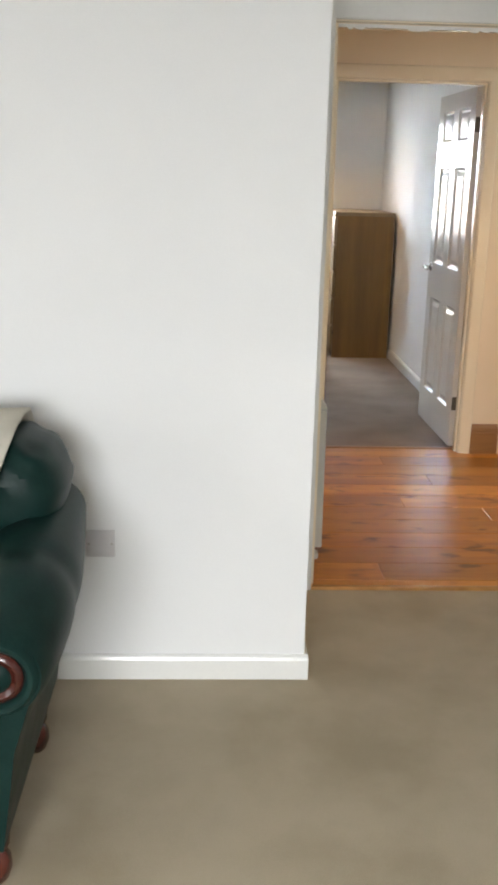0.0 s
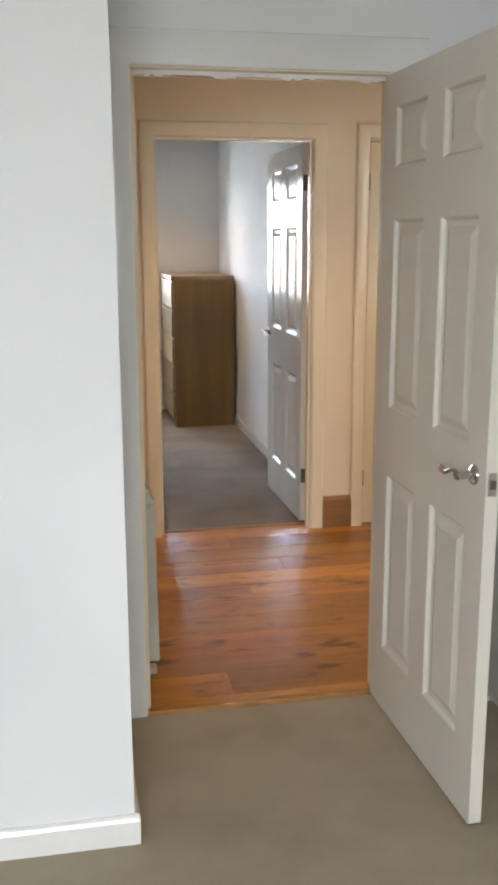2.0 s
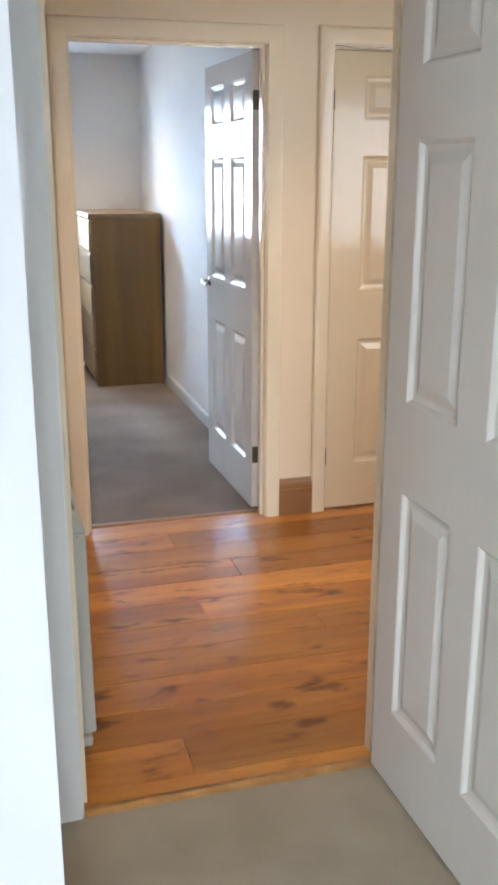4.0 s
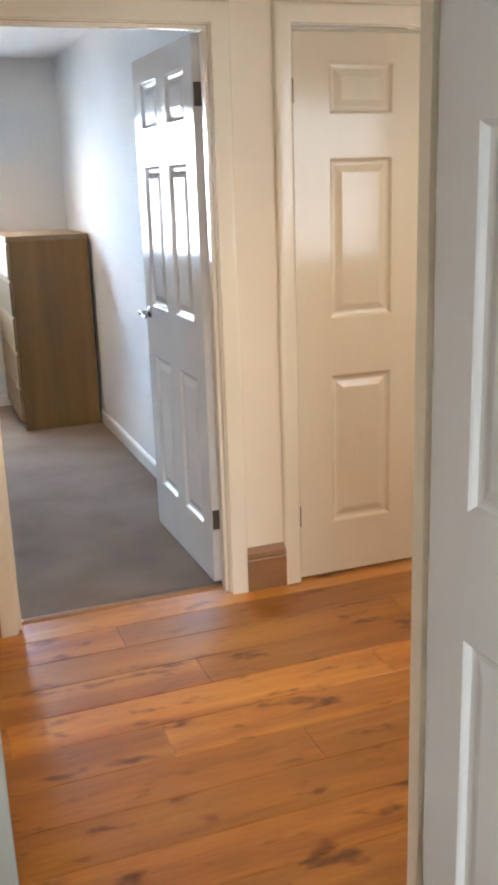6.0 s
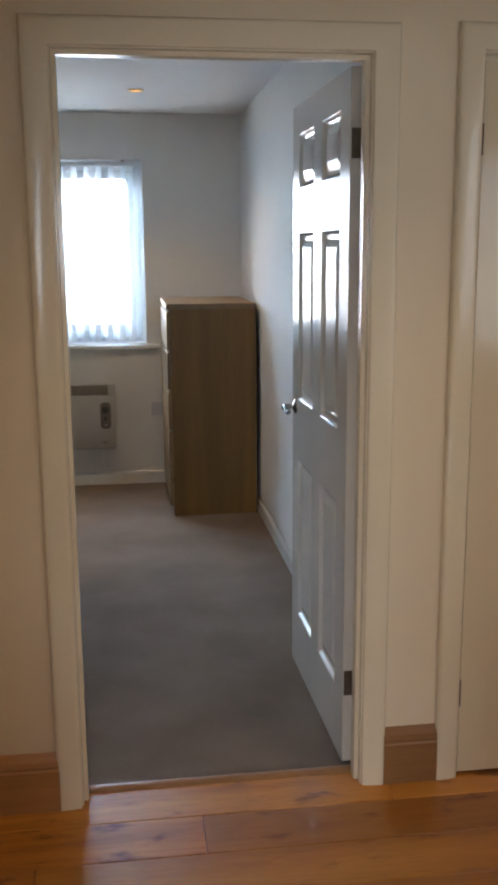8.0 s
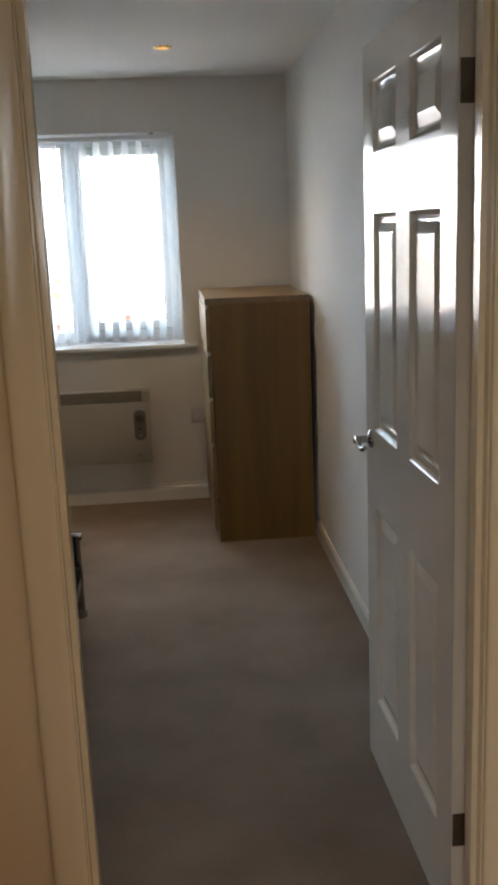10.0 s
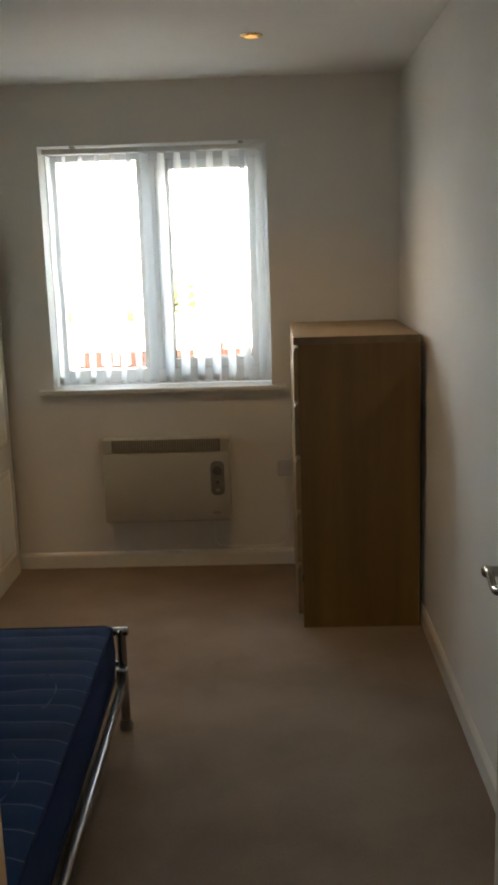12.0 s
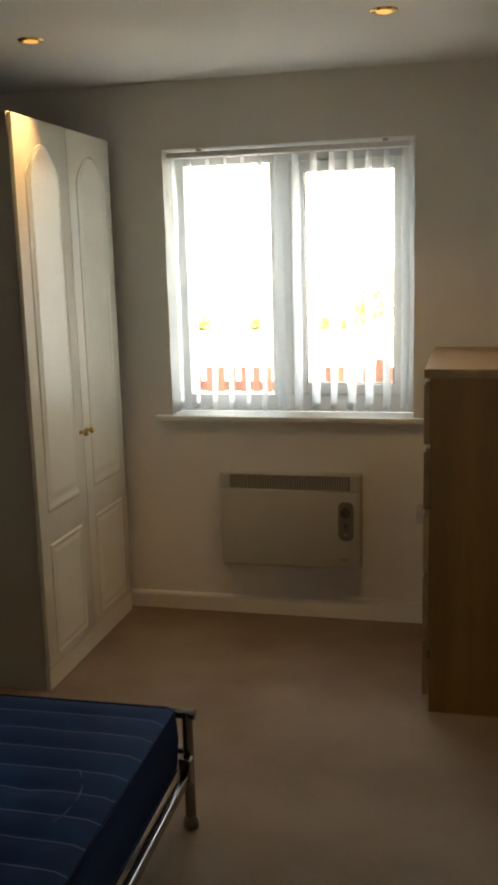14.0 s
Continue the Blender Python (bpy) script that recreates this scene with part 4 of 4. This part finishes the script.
def wardrobe():
    xf, y0, y1, h = -0.270, 8.212, 9.092, 2.130
    w, d = y1 - y0, xf - BL - 0.005
    m = pose(xf, y0, 0, 0, 0, 90)     # local x runs along the doors, local -y is the front
    s = thing("wardrobe", m, "cream two-door wardrobe with arched panels and brass knobs", "wardrobe")
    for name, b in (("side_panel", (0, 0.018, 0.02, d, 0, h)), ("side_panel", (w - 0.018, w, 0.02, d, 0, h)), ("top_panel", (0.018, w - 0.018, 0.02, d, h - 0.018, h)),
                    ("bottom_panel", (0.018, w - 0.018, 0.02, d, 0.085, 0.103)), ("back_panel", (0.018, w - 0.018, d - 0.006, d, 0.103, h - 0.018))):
        part(name, boxes(b), WARDROBE_SIDE_SHADED, s)
    part("plinth", boxes((0.0, w, 0.003, 0.02, 0.0, 0.085)), WARDROBE_WHITE, s)
    for k in (0, 1):
        a = 0.001 + k * w / 2
        b = a + w / 2 - 0.003
        dw = b - a
        bm = bmesh.new()
        # outline of each sunk panel; the upper one has an arched head
        lower = [(0.07, 0.115), (dw - 0.07, 0.115), (dw - 0.07, 0.562), (0.07, 0.562)]
        upper = [(0.07, 0.685), (dw - 0.07, 0.685)]
        n = 14
        for i in range(n + 1):
            t = i / n
            upper.append((dw - 0.07 - (dw - 0.14) * t, 1.93 + 0.11 * math.sin(math.pi * t) ** 0.8))
        door = part("door", box(bmesh.new(), 0, dw, 0.0, 0.018, 0.088, h - 0.004, 0.003), WARDROBE_WHITE, s, "", True, pose(a, 0, 0))
        for outline, name in ((lower, "lower_panel"), (upper, "arched_panel")):
            bm = bmesh.new()
            cx = sum(p[0] for p in outline) / len(outline)
            cz = sum(p[1] for p in outline) / len(outline)
            rings = []
            for inset, depth in ((0.0, 0.0002), (0.004, 0.0042), (0.010, 0.0050), (0.017, 0.0018), (0.024, 0.0010), (0.040, 0.0050)):
                ring = []
                for x, z in outline:
                    sx, sz = (x - cx), (z - cz)
                    hw, hz = dw / 2 - 0.07, (max(p[1] for p in outline) - min(p[1] for p in outline)) / 2
                    ring.append(bm.verts.new((cx + sx * (1 - inset / hw), -depth, cz + sz * (1 - inset / hz))))
                rings.append(ring)
            q = len(outline)
            for lo, hi in zip(rings, rings[1:]):
                for i in range(q):
                    bm.faces.new((lo[i], lo[(i + 1) % q], hi[(i + 1) % q], hi[i]))
            bm.faces.new(rings[-1])
            part(name, bm, WARDROBE_WHITE, door, "", False)
        kx = dw - 0.03 if k == 0 else 0.03
        part("knob", lathe(bmesh.new(), ((0.009, 0), (0.006, 0.006), (0.006, 0.012), (0.013, 0.018), (0.015, 0.025), (0.011, 0.031), (0.004, 0.033)), pose(kx, 0, 0.936, 90), 18), BRASS, door, "small brass knob", True)
    return s


wardrobe()


def bed():
    """Single metal bed; local origin on the floor under its foot-end corner post, local -y towards the head, local -x across."""
    L, W = 1.92, 0.96
    b = thing("metal_bed", pose(0.517, 7.472, 0, 0, 0, 1.3), "chrome tubular single bed with wooden slats", "bed")
    for x in (0.0, -W):
        for y, top in ((0.0, 0.360), (-L, 0.62)):
            bm = tube(bmesh.new(), (x, y, 0.028), (x, y, top), 0.0155, seg=18)
            post = part("post", bm, BED_METAL, b, "", True)
            bm = lathe(bmesh.new(), ((0.022, 0.0), (0.024, 0.004), (0.024, 0.02), (0.019, 0.028), (0.017, 0.036)), pose(x, y, 0), 18)
            part("foot", bm, FOOT_GREY, post, "dull grey-brown foot", True)
    for y, zs in ((0.0, (0.350, 0.235)), (-L, (0.60, 0.42, 0.235))):
        for k, z in enumerate(zs):
            bm = tube(bmesh.new(), (0.024 if k == 0 else 0, y, z), (-W - (0.024 if k == 0 else 0), y, z), 0.0145 if k == 0 else 0.010, seg=16)
            part("cross_bar", bm, BED_METAL, b, "", True)
    for x in (0.002, -W - 0.002):
        rail = part("side_rail", box(bmesh.new(), x - 0.013, x + 0.013, -L, 0.0, 0.165, 0.195, 0.006, 3), BED_METAL, b, "", True)
        part("clamp", box(bmesh.new(), x - 0.018, x + 0.018, -0.05, -0.017, 0.155, 0.235, 0.004), BED_METAL, rail)
    for k in range(14):
        y = -0.09 - k * (L - 0.18) / 13
        part("slat", box(bmesh.new(), -W + 0.05, -0.05, y - 0.03, y + 0.03, 0.193, 0.203, 0.002), SLAT_WOOD, b)
    return b


bed()


def mattress():
    m = pose(0.517, 7.472, 0, 0, 0, 1.3) @ pose(-0.022, -0.04, 0.204)
    w, l, h = 0.90, 1.86, 0.186
    s = thing("mattress", m, "thin blue mattress with pale stitched stripes", "mattress")
    bm = bmesh.new()
    nx, ny = 30, 162
    def edge(u):
        return min(u, 1 - u)
    for top in (0, 1):
        grid = []
        for i in range(nx + 1):
            col = []
            for j in range(ny + 1):
                u, v = i / nx, j / ny
                dx, dy = edge(u) * w, edge(v) * l
                e = min(dx, dy)
                puff = 0.007 * (1 - math.exp(-e / 0.05)) - 0.008 * math.exp(-e / 0.012)
                tuft = 0.0042 * abs(math.sin(math.pi * (l * v - 0.006) / 0.092)) * (1 - math.exp(-e / 0.03))
                for tx in (0.25, 0.5, 0.75):
                    for ty in (0.08, 0.25, 0.42, 0.58, 0.75, 0.92):
                        r2 = ((u - tx) * w) ** 2 + ((v - ty) * l) ** 2
                        tuft -= 0.007 * math.exp(-r2 / 0.0016)
                z = h + puff + tuft if top else 0.0
                col.append(bm.verts.new((-w * u, -l * v, z)))
            grid.append(col)
        for i in range(nx):
            for j in range(ny):
                bm.faces.new((grid[i][j], grid[i + 1][j], grid[i + 1][j + 1], grid[i][j + 1]))
        if top:
            high = grid
        else:
            low = grid
    rim = lambda g: [g[i][0] for i in range(nx)] + [g[nx][j] for j in range(ny)] + [g[i][ny] for i in range(nx, 0, -1)] + [g[0][j] for j in range(ny, 0, -1)]
    a, c = rim(low), rim(high)
    mid = []
    for p, q in zip(a, c):
        cen = Vector((-w / 2, -l / 2, 0))
        out = Vector((p.co.x - cen.x, p.co.y - cen.y, 0))
        out = Vector((math.copysign(1, out.x) if abs(abs(out.x) - w / 2) < 1e-4 else 0, math.copysign(1, out.y) if abs(abs(out.y) - l / 2) < 1e-4 else 0, 0)) * 0.006
        mid.append((p.co + q.co) / 2 + out)
    side = bmesh.new()
    bands = [[side.verts.new(v) for v in ring] for ring in ([p.co for p in a], mid, [q.co for q in c])]
    for r0, r1 in zip(bands, bands[1:]):
        for i in range(len(a)):
            j = (i + 1) % len(a)
            side.faces.new((r0[i], r0[j], r1[j], r1[i]))
    part("cover", bm, TICKING, s, "", True)
    part("border", side, BLUE_CLOTH, s, "plain blue side border", True)
    # curved rows of stitching round the tufts
    for cy in (-0.50, -0.93, -1.36):
        arc = [(-0.20 + 0.115 * math.cos(radians(t)), cy + 0.16 * math.sin(radians(t)), h + 0.0075) for t in range(-52, 62, 6)]
        part("stitching", sweep(bmesh.new(), arc, 0.0022, 6), STITCH, s, "pale curved stitching")
    for z in (0.002, h - 0.007):
        pts = [(0.003, -0.02, z), (0.003, -l + 0.02, z), (-0.02, -l - 0.003, z), (-w + 0.02, -l - 0.003, z), (-w - 0.003, -l + 0.02, z), (-w - 0.003, -0.02, z), (-w + 0.02, 0.003, z), (-0.02, 0.003, z), (0.003, -0.02, z)]
        part("piping", sweep(bmesh.new(), pts, 0.0036, 8), PIPING, s, "", True)
    return s


mattress()


# ---- ceiling lights ----
def downlight(x, y, power, group, cone=115):
    s = thing("ceiling_spotlight", pose(x, y, H), "small recessed brass-rimmed ceiling spotlight, lit", "ceiling light", group)
    part("rim", lathe(bmesh.new(), ((0.0245, -0.001), (0.030, -0.006), (0.040, -0.0055), (0.044, -0.002), (0.044, 0.0)), Matrix(), 28), BRASS, s, "", True)
    part("lamp_glass", lathe(bmesh.new(), ((0.024, -0.0075), (0.024, -0.002)), Matrix(), 24), BULB, s, "glowing warm lamp")
    lamp("spot_lamp", "SPOT", look((x, y, H - 0.012), (x, y, 0)), power, (1.0, 0.66, 0.34), cone=cone, radius=0.026)
    return s


downlight(0.992, 8.285, 1.55, "bedroom spotlights", 118)
downlight(-0.200, 8.26, 1.9, "bedroom spotlights", 76)
downlight(1.05, 4.60, 0.95, "hall spotlights")
downlight(2.20, 4.60, 0.85, "hall spotlights")


# ---- yard outside the bedroom window ----
structure("ground", boxes((-120, 120, BF + 0.3, 220, -0.5, -0.3)), ASPHALT, "pale paved yard and road outside the window", category="ground")


def fence():
    f = thing("timber_fence", pose(-9.0, 12.6, -0.3), "low red-stained timber fence across the yard", "fence")
    n = 120
    board = finish(box(bmesh.new(), 0, 0.055, 0, 0.02, 0.05, 1.05), "board", FENCE_RED)
    for i in range(n):
        ob = new("board", board)
        ob.parent = f
        ob.location = (i * 0.100, 0, 0)
    for z in (0.25, 0.85):
        part("rail", boxes((0, n * 0.100, 0.02, 0.06, z, z + 0.08)), FENCE_RED, f)
    post = finish(box(bmesh.new(), 0, 0.1, 0.06, 0.16, 0, 1.1), "post", FENCE_RED)
    for i in range(7):
        ob = new("post", post)
        ob.parent = f
        ob.location = (i * 1.9, 0, 0)
    return f


fence()


def house(x, y, w, h, label):
    s = thing("house", pose(x, y, -0.3), label, "house")
    part("wall", boxes((0, w, 0, 7, 0, h)), BRICK_FAR, s)
    part("roof", prism(bmesh.new(), [(-0.3, -0.4, h), (-0.3, 3.5, h + 2.6), (-0.3, 7.4, h)], (w + 0.6, 0, 0)), ROOF_FAR, s)
    for fx in (0.2, 0.72):
        for z in (0.9, 3.4):
            win = part("window", boxes((w * fx - 0.6, w * fx + 0.6, -0.04, 0.0, z, z + 1.2)), PVC, s)
            part("pane", boxes((w * fx - 0.52, w * fx - 0.03, -0.05, -0.04, z + 0.08, z + 1.12), (w * fx + 0.03, w * fx + 0.52, -0.05, -0.04, z + 0.08, z + 1.12)), GREY_LINE, win)
    part("door", boxes((w * 0.45, w * 0.45 + 0.9, -0.05, 0.0, 0.0, 2.05)), PVC, s)
    return s


for k in range(3):
    house(-17 + 8.6 * k, 34, 8.6, 5.2, "pale rendered two-storey house across the road")


def bush(x, y, r, label):
    """A shrub: a short stem and a crown of many small leaf clumps."""
    b = thing("bush", pose(x, y, -0.3), label, "bush")
    part("stem", tube(bmesh.new(), (0, 0, 0), (0, 0, r * 0.8), 0.06, 0.03, 8), ROOF_FAR, b)
    g = random.Random(int(x * 10) + 7)
    bm = bmesh.new()
    for k in range(260):
        a, u, q = g.uniform(0, 6.283), g.uniform(-0.7, 1), g.uniform(0.6, 1.05)
        c = Vector((math.cos(a) * math.sqrt(1 - u * u), math.sin(a) * math.sqrt(1 - u * u), u)) * r * q + Vector((0, 0, r * 0.85))
        e1 = Vector((g.uniform(-1, 1), g.uniform(-1, 1), g.uniform(-1, 1))).normalized() * g.uniform(0.06, 0.12)
        e2 = e1.orthogonal().normalized() * g.uniform(0.05, 0.1)
        bm.faces.new([bm.verts.new(c + e1), bm.verts.new(c + e2), bm.verts.new(c - e1), bm.verts.new(c - e2)])
    part("crown", bm, LEAF, b, "yellow-green leaves")
    return b


for bx, by, br in ((-6.3, 31.0, 0.20), (-4.8, 31.0, 0.16), (-2.9, 31.0, 0.18), (-2.2, 31.0, 0.15), (-1.6, 31.5, 0.62)):
    bush(bx, by, br, "yellow-green shrub across the road" if br > 0.5 else "small low yellow-green shrub across the road")

# ---- hall floor, board by board ----
hall_floor = structure("floor_hall", boxes((HALL_L - 0.1, HALL_R + 0.1, DW + 0.006, 5.486, -0.12, -0.012)), SKIRT_WOOD, "knotty orange-brown wooden plank floor of the hall", category="floor")
ROW = 0.1685
first = 4.306 - 5 * ROW
joints = ((1.55, 2.7), (0.786, 1.95), (2.10,), (1.72, 2.9), (2.35,), (1.404, 2.62), (1.032, 2.26), (0.613, 1.80, 2.95), (1.244, 2.45), (0.617, 2.05), (1.052, 2.30), (1.60, 2.8))
for r, cuts in enumerate(joints):
    y0, y1 = first + r * ROW, first + (r + 1) * ROW
    y0, y1 = max(y0, DW + 0.006), min(y1, 5.486)
    if y1 - y0 < 0.01:
        continue
    xs = [HALL_L - 0.05, *cuts, HALL_R + 0.05]
    for a, b in zip(xs, xs[1:]):
        bm = box(bmesh.new(), a + 0.0004, b - 0.0004, y0 + 0.0004, y1 - 0.0004, -0.012, 0.0)
        bmesh.ops.bevel(bm, geom=[ed for ed in bm.edges if all(v.co.z > -0.001 for v in ed.verts)], offset=0.0022, segments=1, affect="EDGES")
        part("plank", bm, PLANK, hall_floor)
